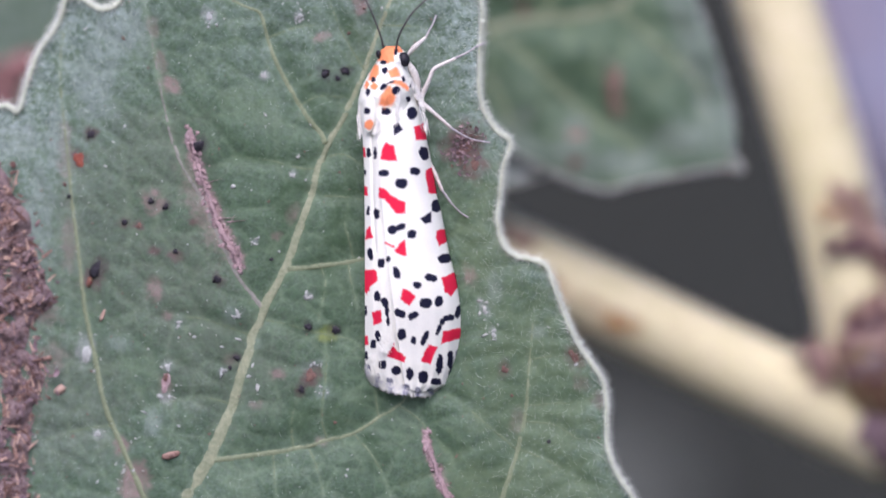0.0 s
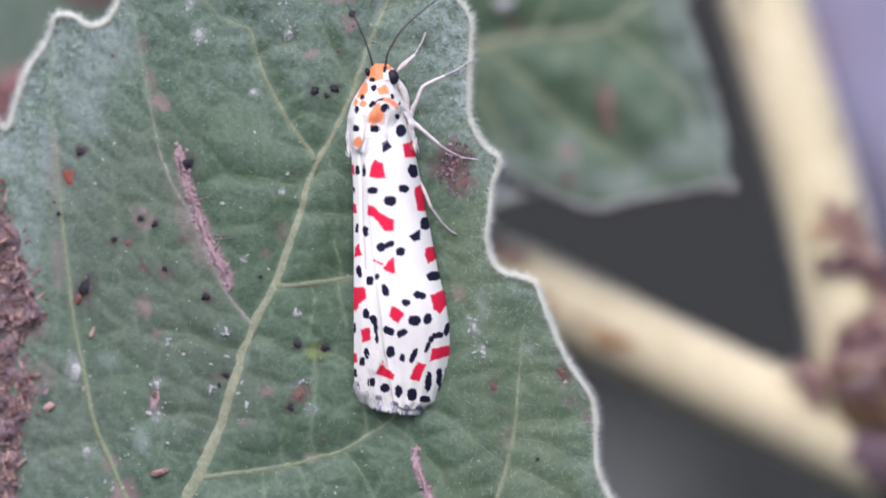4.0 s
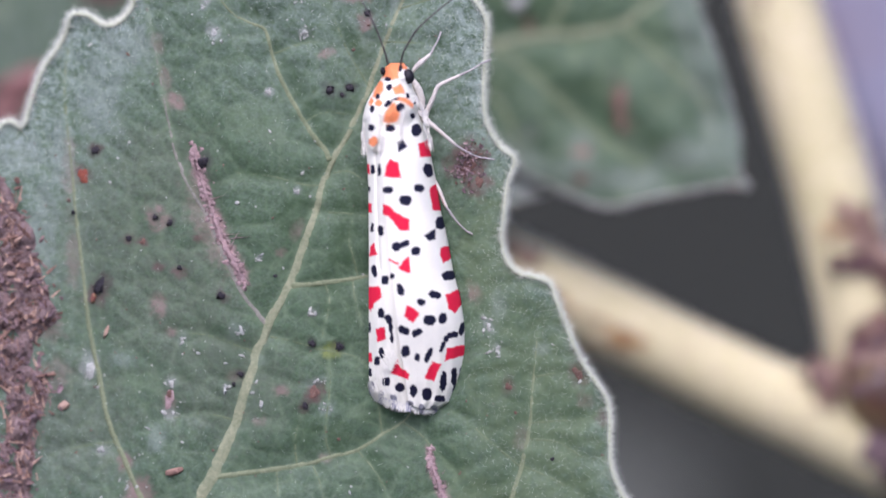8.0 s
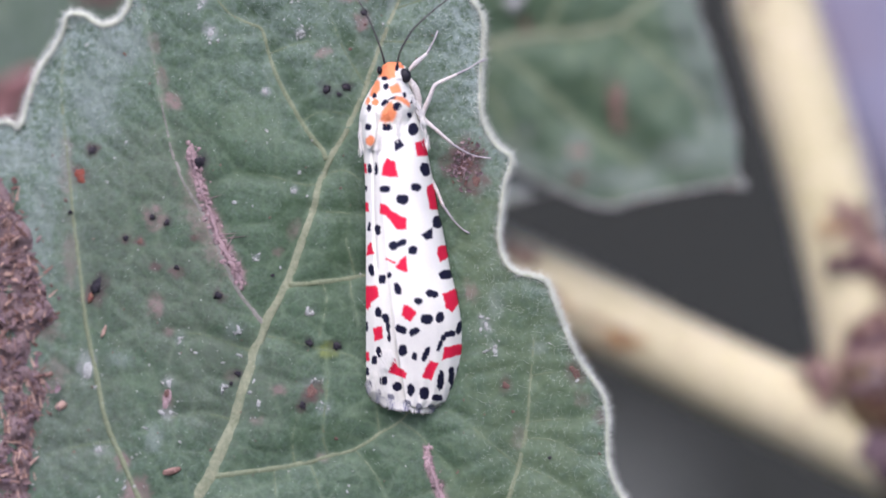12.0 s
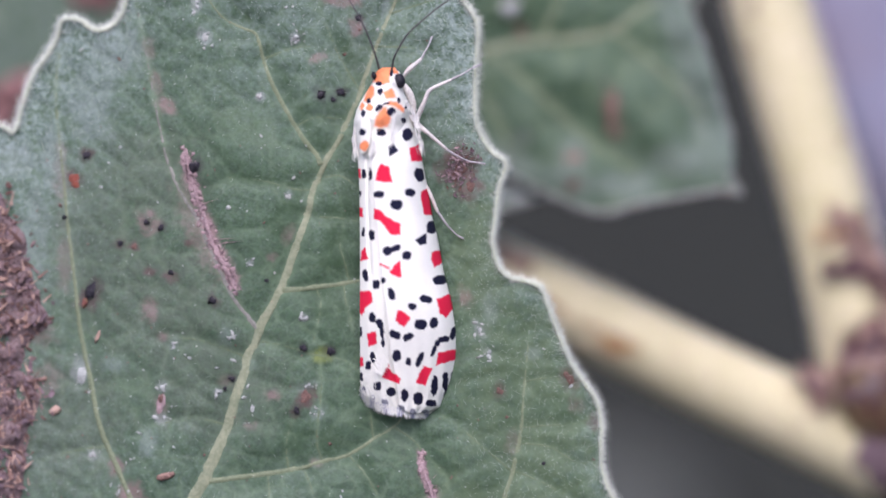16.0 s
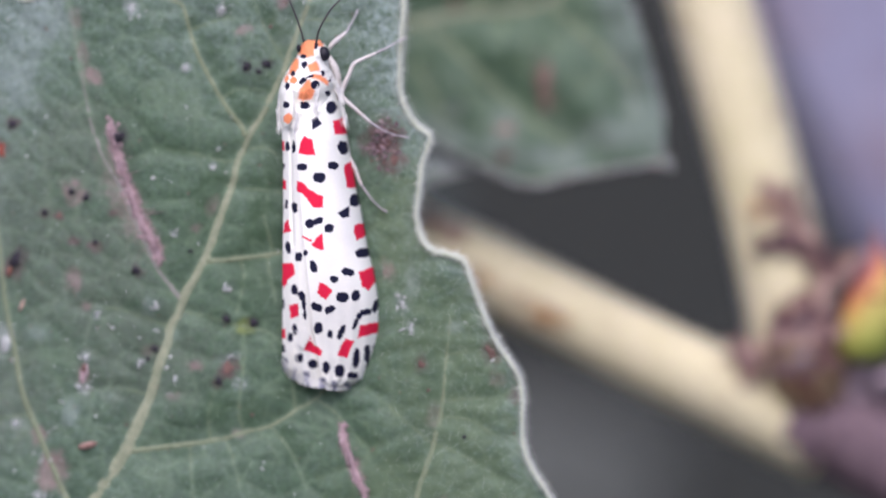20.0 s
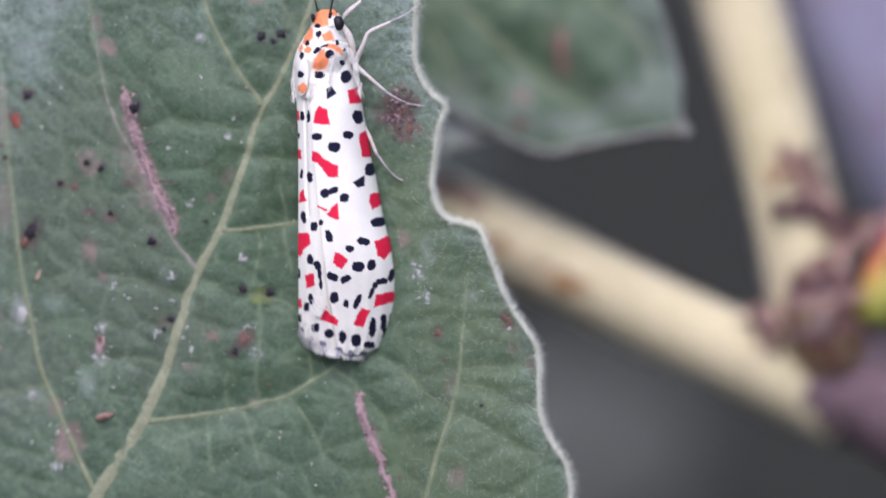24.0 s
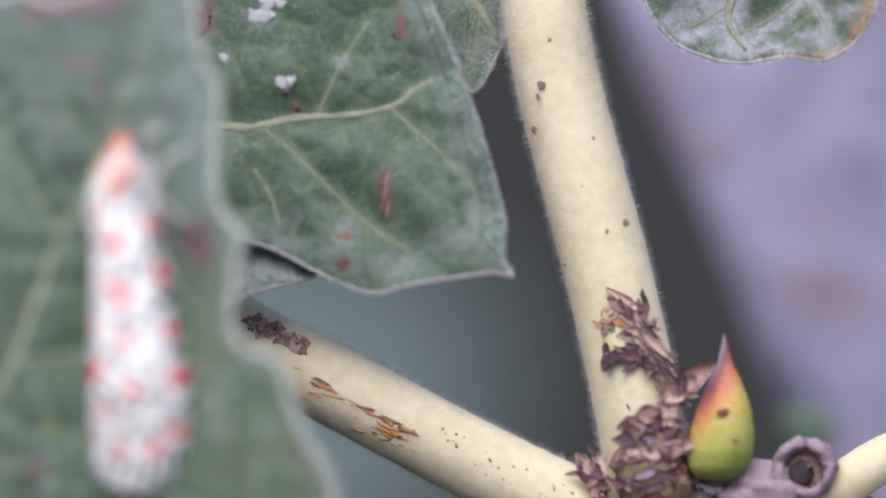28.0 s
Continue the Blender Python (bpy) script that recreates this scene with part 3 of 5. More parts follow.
LEAF_MARKS = [(FRESH, (0.082, 0.122, 0.050), 0.6), (HAZE, (0.115, 0.10, 0.092), 0.2), (FOLD_SHADE, (0.026, 0.062, 0.020), 0.55), (SCARRED, (0.40, 0.25, 0.25), 0.8), (CHALK_MORE, (0.36, 0.42, 0.40), 0.25), (PINK_MORE, FADED, 0.45), (PINK, FADED, 0.75), (CHALK, (0.46, 0.48, 0.47), 0.42), (DEAD, (0.085, 0.045, 0.04), 0.9), ([(607, 645, 22, 13, 10)], (0.17, 0.21, 0.04), 0.7), (SOOTY, (0.02, 0.018, 0.02), 0.85)]

leaf = thing("lobed_leaf", "large dusty green felted leaf with white fuzzy wavy margin", "leaf")
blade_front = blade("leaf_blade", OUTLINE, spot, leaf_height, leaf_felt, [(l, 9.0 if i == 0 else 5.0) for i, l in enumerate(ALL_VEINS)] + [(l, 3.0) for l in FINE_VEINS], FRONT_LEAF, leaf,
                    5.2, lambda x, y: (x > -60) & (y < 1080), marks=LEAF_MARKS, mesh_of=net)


def lay(line, lift, steps=6):
    pts = curve(line, steps)
    w = leaf_height([p[0] for p in pts], [p[1] for p in pts])
    return [spot(p[0], p[1], float(h) + lift) for p, h in zip(pts, w)]


part("midrib", tube(Shape(), lay(MIDRIB, -0.01), [0.42 * MM, 0.35 * MM, 0.25 * MM, 0.17 * MM, 0.08 * MM], 10, 0.16, 0.12), VEIN, leaf, "pale yellow-green raised midrib")
for key, line in SIDES.items():
    thin = {"scarred": 0.13, "outer": 0.15, "upper": 0.12}.get(key, 0.13)
    part("side_vein", tube(Shape(), lay(line, -0.03 if key == "scarred" else -0.015), [(thin + 0.05) * MM, thin * MM, 0.05 * MM], 8, 0.3, 0.35), PINK_VEIN if key == "scarred" else SIDE_VEIN, leaf)
for line in SMALL:
    part("fine_vein", tube(Shape(), lay(line, -0.012), [0.075 * MM, 0.06 * MM, 0.035 * MM], 6, 0.3, 0.5), FINE_VEIN, leaf)

# rim and its fuzz
rim_line = polyline([*RIGHT_EDGE], 7)
top_line = polyline([*LEFT_EDGE, (829, -150)], 7)
fuzz = Shape()
for line in (rim_line, top_line):
    w = leaf_height([p[0] for p in line], [p[1] for p in line])
    part("leaf_rim", tube(Shape(), [spot(x, y, float(h) + 0.02) for (x, y), h in zip(line, w)], [0.065 * MM, 0.085 * MM], 8, 0.8, 0.5), RIM, leaf, "pale thickened leaf margin")
    for (xa, ya), (xb, yb), h in zip(line, line[1:], w):
        away = math.hypot(xb - xa, yb - ya) + 1e-6
        nx, ny = (yb - ya) / away, -(xb - xa) / away
        if inside(OUTLINE, np.array([xa + 6 * nx]), np.array([ya + 6 * ny]))[0]:
            nx, ny = -nx, -ny
        for _ in range(int(away * 8)):
            k, out, slant = rng.random(), min(20, 5 + rng.exponential(5.0)) * (1 if rng.random() < 0.85 else -0.8), rng.normal(0, 0.6)
            x, y = xa + k * (xb - xa) + nx * rng.uniform(-3, 3), ya + k * (yb - ya) + ny * rng.uniform(-3, 3)
            root = spot(x, y, float(h) + rng.uniform(-0.05, 0.18))
            tip = spot(x + out * (nx + slant * (xb - xa) / away), y + out * (ny + slant * (yb - ya) / away), float(h) + rng.uniform(-0.2, 0.4))
            hair(fuzz, root, tip, 0.012 * MM)
tagged(part("margin_fuzz", fuzz, MARGIN, leaf, "white fuzz along the leaf margin"), kind="stuff")

# short felt hairs over the blade
felt = Shape()
hx, hy = rng.uniform(-20, 1110, 60000), rng.uniform(-120, 1040, 60000)
ok = inside(OUTLINE, hx, hy)
hx, hy = hx[ok], hy[ok]
ok = rng.random(len(hx)) < 0.012 + 1.3 * leaf_felt(hx, hy) ** 1.7 + 0.35 * step(830, 900, hx)
hx, hy = hx[ok], hy[ok]
for x, y, h in zip(hx, hy, leaf_height(hx, hy)):
    a, long = rng.uniform(0, 6.28), rng.uniform(4, 11)
    hair(felt, spot(x, y, float(h) - 0.02), spot(x + long * math.cos(a), y + long * math.sin(a), float(h) + rng.uniform(0.02, 0.12)), 0.010 * MM)
tagged(part("felt_hair", felt, FELT, leaf, "short white hairs on the blade"), kind="stuff")


# ---- the moth ----
CREAM, BLACK, RED, ORANGE = (0.87, 0.87, 0.745), (0.012, 0.013, 0.032), (0.76, 0.022, 0.06), (0.88, 0.27, 0.09)
# marks: x, y, half width, half height, lean in degrees
BLACK_FORE = [(682, 324, 4, 9, 0), (694, 325, 3, 10, 0), (709, 360, 10, 6, -5), (764, 357, 9, 7, 0), (740, 378, 11, 9, 0), (780, 325, 8, 12, -15), (802, 418, 9, 11, 10),
              (681, 426, 3, 8, 10), (696, 432, 5.5, 9, 0), (676, 357, 2, 6, 0), (724, 460, 8, 8, 0), (739, 455, 9, 6, -25), (758, 468, 8, 8, 0), (759, 254, 9, 11, 0)]
BLACK_MID = [(685, 503, 5, 10, -15), (704, 519, 6.5, 8, 0), (717, 512, 4, 5, 0), (731, 536, 6, 11, -20), (768, 558, 8, 6, 10), (792, 545, 11, 6.5, 15), (817, 511, 12, 8.5, -10), (783, 590, 11, 9, 0),
             (806, 587, 7, 10, 10), (737, 608, 11, 7, 25), (761, 612, 10, 6, -25), (697, 578, 6, 9, -10), (710, 588, 6, 9, -30), (714, 604, 4, 9, 0), (716, 623, 3, 8, 0), (677, 602, 2, 9, 0), (740, 645, 8, 10, 0)]
BLACK_HIND = [(761, 656, 5, 7, 0), (781, 652, 5, 14, 25), (698, 648, 5, 9, -20), (690, 662, 5, 8, 0), (677, 682, 3, 8, 0), (812, 623, 5, 6, 0), (824, 616, 10, 5.5, -10), (840, 605, 5, 12, 15), (806, 636, 4, 11, 20),
              (706, 699, 7, 8, 0), (730, 709, 8, 8, 0), (754, 715, 6.5, 10, 0), (778, 721, 8.5, 11, 0), (807, 699, 6, 17, 5), (826, 690, 5, 16, 0), (829, 714, 6, 14, 15), (838, 686, 3, 12, 0), (801, 729, 9, 6, 0)]
GREY_TAIL = [(680, 708, 5, 9, 0), (697, 722, 4, 8, 0), (719, 731, 6, 9, 0), (747, 741, 7, 8, 0), (769, 746, 6, 7, 0), (790, 748, 7, 7, 0)]
# many-sided marks, by their corners
BLACK_WEDGES = [((726, 273), (734, 270), (744, 283), (727, 294)), ((793, 428), (793, 446), (783, 450), (773, 441))]
RED_FRONT = [((763, 279), (778, 271), (787, 290), (787, 300), (766, 302)), ((712, 305), (727, 312), (732, 338), (716, 338), (703, 335), (706, 318)), ((783, 355), (796, 349), (808, 378), (807, 396), (789, 396), (784, 370)),
             ((701, 385), (711, 387), (721, 398), (734, 406), (747, 411), (747, 431), (731, 432), (721, 418), (713, 408), (700, 402)), ((746, 477), (750, 506), (738, 505), (727, 497), (737, 485)), ((711, 481), (729, 490), (728, 493), (711, 484))]
RED_SIDE = [((684, 454), (690, 474), (676, 478), (678, 460)), ((679, 384), (681, 400), (673, 399), (673, 383)), ((672, 314), (676, 316), (677, 331), (673, 330)), ((803, 462), (818, 458), (825, 478), (807, 489), (801, 474)),
            ((674, 531), (695, 531), (698, 550), (685, 560), (679, 575), (673, 568)), ((811, 546), (836, 534), (841, 560), (828, 577), (817, 571)), ((742, 564), (752, 567), (765, 578), (754, 595), (739, 584)), ((688, 606), (703, 603), (705, 624), (690, 629))]
RED_TAIL = [((673, 647), (680, 648), (681, 663), (674, 665)), ((814, 640), (849, 633), (848, 651), (810, 662)), ((788, 664), (803, 668), (790, 698), (774, 693), (780, 678)), ((726, 661), (732, 675), (747, 685), (745, 695), (715, 684), (718, 674))]
ORANGE_BODY = [(692, 206, 7, 6, 10), (683, 274, 8, 9, 10), (679, 204, 3, 7, 15), (738, 143, 5, 4, 0)]
ORANGE_FIELDS = [((699, 147), (704, 139), (713, 132), (737, 132), (744, 139), (733, 141), (727, 152), (728, 161), (716, 166), (698, 160)), ((692, 166), (700, 169), (701, 184), (690, 199), (682, 195), (685, 182)), ((716, 179), (733, 172), (739, 188), (722, 191)),
                 ((715, 207), (722, 203), (725, 216), (731, 226), (724, 238), (712, 242), (701, 238), (703, 224)), ((722, 200), (728, 194), (742, 197), (753, 208), (753, 215), (738, 206))]
BLACK_BODY = [(708, 164, 6, 4, 0), (711, 178, 5, 6, 10), (691, 194, 4.5, 4, -25), (681, 216, 4, 7, 10), (709, 207, 7, 4.5, -40), (721, 199, 8, 2, -15), (731, 214, 8, 7.5, 0), (680, 250, 6, 6, 0), (713, 250, 9, 6.5, 5), (744, 194, 3, 5, -20), (757, 203, 2.5, 6, 0), (753, 229, 4, 5, -20), (741, 138, 3, 3, 0), (731, 145, 3, 6, 0)]


FOLD_LINE = [(687, 292), (689, 350), (691, 440), (694, 500)]


def mark_cover(x, y, marks, wobble, square=2.7):
    cover = np.zeros(np.shape(x))
    for row in marks:
        if isinstance(row[0], tuple):
            d = distance_to([*row, row[0]], x, y)
            soft = 2.6 if square <= 2 else 1.0
            cover = np.maximum(cover, step(soft, -soft, np.where(inside(row, x, y), -d, d) + wobble * 0.6 - 0.3))
            continue
        cx, cy, a, b, lean = row
        c, s = math.cos(radians(lean)), math.sin(radians(lean))
        u, v = (c * (x - cx) + s * (y - cy)) / a, (-s * (x - cx) + c * (y - cy)) / b
        d = (np.abs(u) ** square + np.abs(v) ** square) ** (1 / square)
        cover = np.maximum(cover, step(1.08, 0.94, d + wobble * 1.15 / min(a, b)))
    return cover


def dress(x, y, layers, ground=CREAM):
    """The colour of each place of the pattern."""
    wob = np.array([noise.noise((a * 0.17, b * 0.17, 3.0)) * 1.6 + noise.noise((a * 0.55, b * 0.2, 9.0)) * 1.5 for a, b in zip(x, y)])
    col = np.tile(np.array(ground), (len(x), 1))
    for marks, colour, full, square, ragged in layers:
        k = (mark_cover(x, y, marks, wob * ragged, square) * full)[:, None]
        col = col * (1 - k) + np.array(colour) * k
    return [tuple(c) for c in col]


WING_LAYERS = [(RED_FRONT, RED, 1, 3.6, 1.5), (RED_SIDE, RED, 1, 3.6, 1.5), (RED_TAIL, RED, 1, 3.6, 1.5), (BLACK_FORE, BLACK, 1, 2.4, 0.7), (BLACK_WEDGES, BLACK, 1, 2.4, 0.8), (BLACK_MID, BLACK, 1, 2.4, 0.7), (BLACK_HIND, BLACK, 1, 2.5, 0.7), (GREY_TAIL, (0.10, 0.11, 0.16), 0.85, 2.7, 0.8)]
LEFT_X = ([190, 208, 230, 255, 290, 350, 450, 600, 690, 720, 750], [694, 686, 674, 667, 671, 674, 675, 675, 675, 679, 700])
RIGHT_X = ([190, 230, 250, 300, 350, 400, 430, 500, 550, 600, 640, 680, 710, 735, 752], [752, 768, 775, 785, 795, 803, 811, 824, 837, 845, 847, 843, 836, 826, 800])
SEAM_X = ([230, 300, 400, 490, 570, 640, 665, 750], [690, 697, 703, 713, 722, 730, 735, 748])


def moth_rise(x, y):
    """Height of the folded wings over the sheet, mm."""
    a, b = np.interp(y, *LEFT_X), np.interp(y, *RIGHT_X)
    mid, half = (a + b) / 2 - 6, (b - a) / 2 + 6
    over = np.clip(1 - np.abs((x - mid) / half) ** 2.4, 0, 1) ** 0.55
    return 0.35 + np.interp(y, [200, 225, 260, 310, 500, 700, 750], [1.5, 2.1, 2.7, 2.95, 2.7, 2.2, 1.9]) * over


def wing(name, inner, outer, tail, lift, parent, label):
    """A folded forewing between its inner and outer line; tail: where its hind edge runs."""
    rows, cols = 330, 100
    v, u = np.meshgrid(np.linspace(0, 1, rows), np.linspace(0, 1, cols), indexing="ij")
    end = np.interp(u, *tail)
    y = 208 + v * (end - 208)
    xa, xb = np.interp(y, *inner), np.interp(y, *outer)
    x = xa + u * (xb - xa)
    ridge = 0.035 * np.sin(u * 30 + v * 3) * step(0.45, 0.95, v)
    groove = -0.16 * np.exp(-((distance_to(FOLD_LINE, x, y) / 2.6) ** 2)) * (name != "forewing")
    droop = -1.3 * step(540, 780, y)
    w = moth_rise(x, y) + lift * (1 - u * 0.8) + ridge + groove + droop
    x, y, w = x.ravel(), y.ravel(), w.ravel()
    s = Shape()
    faces = [(i * cols + j, (i + 1) * cols + j, (i + 1) * cols + j + 1, i * cols + j + 1) for i in range(rows - 1) for j in range(cols - 1)]
    s.put([spot(a, b, c) for a, b, c in zip(x.tolist(), y.tolist(), w.tolist())], faces, dress(x, y, WING_LAYERS))
    ob = part(name, s, WING, parent, label)
    m = ob.modifiers.new("thickness", "SOLIDIFY")
    m.thickness, m.offset = 0.06 * MM, -1.0
    return ob


moth = thing("moth", "white moth with red and black spots resting on the leaf", "moth")
wing("hind_forewing", LEFT_X, (SEAM_X[0], [v + 26 for v in SEAM_X[1]]), ([0, 0.1, 0.25, 0.6, 1], [708, 722, 735, 746, 750]), -0.06, moth, "white forewing with red and black spots, mostly covered")
wing("forewing", SEAM_X, RIGHT_X, ([0, 0.12, 0.35, 0.7, 0.9, 1], [735, 743, 749, 746, 736, 712]), 0.24, moth, "white forewing with rows of red and black spots")

# fringe scales at the tail, spreading from the wing's middle
TAIL_EDGE = ([0, 0.06, 0.2, 0.4, 0.6, 0.8, 0.93, 1], [702, 722, 735, 742, 746, 746, 738, 722])


def wing_top(x, y, lift=0.0):
    """On the folded wings, in metres."""
    w = float(moth_rise(np.array([x]), np.array([y]))[0] - 1.3 * step(540, 780, y))
    return spot(x, y, w + lift)


fringe = Shape()
for _ in range(1500):
    u = rng.random()
    x = 677 + 153 * u
    y = float(np.interp(u, *TAIL_EDGE)) - rng.uniform(-3, 8)
    dx, dy = x - 752, y - 560
    far_off = math.hypot(dx, dy)
    long = rng.uniform(5, 12)
    grey = max(math.exp(-(((x - gx) / (0.75 * a)) ** 2)) for gx, gy, a, b, lean in GREY_TAIL)
    tone = (0.30, 0.31, 0.40) if rng.random() < 0.6 * grey else (0.55, 0.55, 0.60) if rng.random() < 0.08 else (0.86, 0.86, 0.75)
    strand(fringe, wing_top(x, y, 0.02), wing_top(x + long * dx / far_off + rng.normal(0, 1.2), y + long * dy / far_off, 0.01), rng.uniform(0.012, 0.026) * MM, tone)
tagged(part("wing_fringe", fringe, FUR, moth, "grey and white hair fringe of the wing tips", False), kind="stuff")
tuft = Shape()
for _ in range(100):
    k = rng.random()
    x, y = 700 + 20 * k + rng.normal(0, 3), 664 - 16 * k + rng.normal(0, 7)
    strand(tuft, wing_top(x, y, 0.26), wing_top(x + rng.uniform(4, 12), y + rng.uniform(5, 14), 0.24), rng.uniform(0.012, 0.024) * MM, (0.86, 0.86, 0.75))
for _ in range(80):
    x, y = 689 + rng.normal(0, 5), rng.uniform(676, 718)
    strand(tuft, wing_top(x, y, 0.03), wing_top(x + rng.uniform(-1, 5), y + rng.uniform(8, 16), 0.02), rng.uniform(0.012, 0.022) * MM, (0.86, 0.86, 0.75))
tagged(part("wing_tuft", tuft, FUR, moth, "white hair tuft at the inner corner of the wing", False), kind="stuff")


BODY = [(ORANGE_BODY, ORANGE, 0.95, 2.0, 1.0), (ORANGE_FIELDS, ORANGE, 0.95, 2.0, 1.6), (BLACK_BODY, BLACK, 1, 2.2, 0.8)]
BODY_LEFT = ([135, 141, 150, 158, 168, 180, 195, 210, 230, 255, 275, 292], [714, 705, 700, 698, 693, 685, 676, 669, 664, 663, 667, 682])
BODY_RIGHT = ([135, 141, 150, 158, 168, 180, 195, 210, 230, 250, 270, 292], [736, 743, 749, 752, 750, 753, 760, 763, 758, 748, 732, 704])
BODY_TOP = ([135, 141, 150, 165, 180, 205, 235, 262, 278, 292], [1.5, 2.1, 2.5, 2.75, 3.0, 3.35, 3.45, 3.4, 3.3, 3.1])


def body_piece(name, start, end, lift, label, parent):
    """A section of the furry body from one line across it to another; its hind edge lies over the next."""
    rows, cols = int(end - start), 90
    v, u = np.meshgrid(np.linspace(start, end, rows), np.linspace(-1, 1, cols), indexing="ij")
    a, b = np.interp(v, *BODY_LEFT), np.interp(v, *BODY_RIGHT)
    x = (a + b) / 2 + np.sin(u * math.pi / 2) * (b - a) / 2
    low = np.interp(v, [135, 158, 200, 240, 292], [0.9, 0.7, 0.6, 1.5, 2.2])
    w = low + (np.interp(v, *BODY_TOP) - low) * np.cos(u * math.pi / 2) ** 0.8
    down = step(222, 262, v)
    w = w * (1 - down) + down * (moth_rise(x, v) + 0.04 + np.interp(x, [670, 684, 692, 785], [0.03, 0.06, 0.23, 0.10]))
    w = w + lift * step(start, end, v)
    x, y = x.ravel(), v.ravel()
    w = w.ravel() + np.array([0.07 * noise.noise((p * 0.09, q * 0.05, 5)) + 0.05 * noise.noise((p * 0.3, q * 0.1, 8)) for p, q in zip(x, y)])
    s = Shape()
    faces = [(i * cols + j, (i + 1) * cols + j, (i + 1) * cols + j + 1, i * cols + j + 1) for i in range(rows - 1) for j in range(cols - 1)]
    s.put([spot(p, q, r) for p, q, r in zip(x.tolist(), y.tolist(), w.tolist())], faces, dress(x, y, BODY))
    ob = part(name, s, FUR, parent, label)
    m = ob.modifiers.new("thickness", "SOLIDIFY")
    m.thickness, m.offset = 0.08 * MM, -1.0
    return ob


def shoulder_flap(cx, cy, rx, ry, lean, lift, label):
    """A flat oval flap of scales that lies over the wing's root."""
    rings, n = 24, 60
    c, d = math.cos(radians(lean)), math.sin(radians(lean))
    xs, ys, ws = [], [], []
    for i in range(rings + 1):
        r = i / rings
        for k in range(n):
            a = 2 * math.pi * k / n
            p, q = r * rx * math.cos(a), r * ry * math.sin(a)
            x, y = cx + c * p - d * q, cy + d * p + c * q
            xs.append(x)
            ys.append(y)
            ws.append(float(np.interp(x, [663, 668, 676, 690], [1.6, 2.3, 2.9, 3.3])) + lift * (1 - r**4) + 0.03 * noise.noise((x * 0.2, y * 0.08, 5)))
    faces = [(i * n + k, (i + 1) * n + k, (i + 1) * n + (k + 1) % n, i * n + (k + 1) % n) for i in range(rings) for k in range(n)]
    x, y = np.array(xs), np.array(ys)
    part("tegula", Shape().put([spot(a, b, e) for a, b, e in zip(xs, ys, ws)], faces, dress(x, y, BODY)), FUR, moth, label)


body_piece("thorax", 186, 292, 0.0, "white furry thorax with orange and black spots", moth)
body_piece("collar", 162, 190, 0.03, "white collar with orange patches and black dots", moth)
head = body_piece("head", 135, 165, 0.03, "small orange and white head", moth)
shoulder_flap(682, 254, 13, 34, 3, 0.12, "white shoulder flap with black and orange dots")
for x, y, w, long, wide in ((745, 159, 2.2, 13.4, 10.4), (700, 150, 1.75, 8.0, 4.5)):
    part("eye", blob(Shape(), spot(x, y, w), (wide * UNIT * MM, long * UNIT * MM, 0.3 * MM), 0.2, 0.0, 14, 20), EYE, head, "dark compound eye")
for line in ([(731, 142, 2.4), (735, 120, 2.8), (743, 103, 3.0), (762, 74, 3.2), (802, 38, 3.0), (838, 10, 2.7), (846, -12, 2.4), (850, -30, 2.1)], [(709, 138, 2.3), (703, 115, 2.7), (694, 90, 2.9), (682, 62, 3.0), (664, 28, 2.8), (646, 2, 2.4)]):
    part("antenna", tube(Shape(), [spot(*p) for p in curve(line, 8)], [0.06 * MM, 0.05 * MM, 0.04 * MM, 0.022 * MM], 8, 1, 0.25), HORN, head, "thin dark thread-like antenna")

fur = Shape()
# Grey strands: grey hairs, and the shade along the body's folds put into colour
PALE_FUR, GREY_SHADE_FUR = (0.86, 0.86, 0.75), (0.62, 0.61, 0.58)


def fur_line(line, count, spread, long, tones, lift):
    pts = curve(line, 10)
    for k in range(count):
        p = pts[rng.integers(0, len(pts))]
        x, y = p[0] + rng.normal(0, spread), p[1] + rng.normal(0, 3)
        a = math.hypot(pts[-1][0] - pts[0][0], pts[-1][1] - pts[0][1])
        wx, wy = (pts[-1][0] - pts[0][0]) / a, (pts[-1][1] - pts[0][1]) / a
        reach = rng.uniform(*long)
        strand(fur, spot(x, y, p[2] + lift), spot(x + reach * wx + rng.normal(0, 1), y + reach * wy, p[2] + lift - 0.03), rng.uniform(0.010, 0.018) * MM, tones[k % len(tones)])


for _ in range(260):
    a, r = rng.uniform(0, 6.28), math.sqrt(rng.random())
    x, y = 712 + 36 * r * math.cos(a), 214 + 50 * r * math.sin(a)
    w = float(np.interp(y, *BODY_TOP)) * math.cos(1.2 * r * abs(math.cos(a))) + 0.05
    strand(fur, spot(x, y, w - 0.04), spot(x + rng.normal(0, 2), y + rng.uniform(4, 9), w + 0.05), 0.012 * MM, dress(np.array([x]), np.array([y]), BODY)[0])
fur_line([(736, 216, 3.35), (734, 240, 3.35), (732, 264, 3.2)], 90, 1.6, (6, 14), (PALE_FUR, GREY_SHADE_FUR, PALE_FUR), 0.12)
fur_line([(700, 262, 3.35), (699, 278, 3.3), (697, 292, 3.2)], 80, 2.0, (6, 14), (PALE_FUR, GREY_SHADE_FUR), 0.14)
fur_line([(667, 236, 1.9), (667, 262, 2.1), (668, 288, 2.2)], 120, 2.4, (8, 18), (PALE_FUR, GREY_SHADE_FUR, PALE_FUR), 0.1)
fur_line([(770, 212, 1.9), (777, 245, 1.9), (784, 282, 1.8)], 80, 2.6, (10, 20), (PALE_FUR, GREY_SHADE_FUR), 0.1)
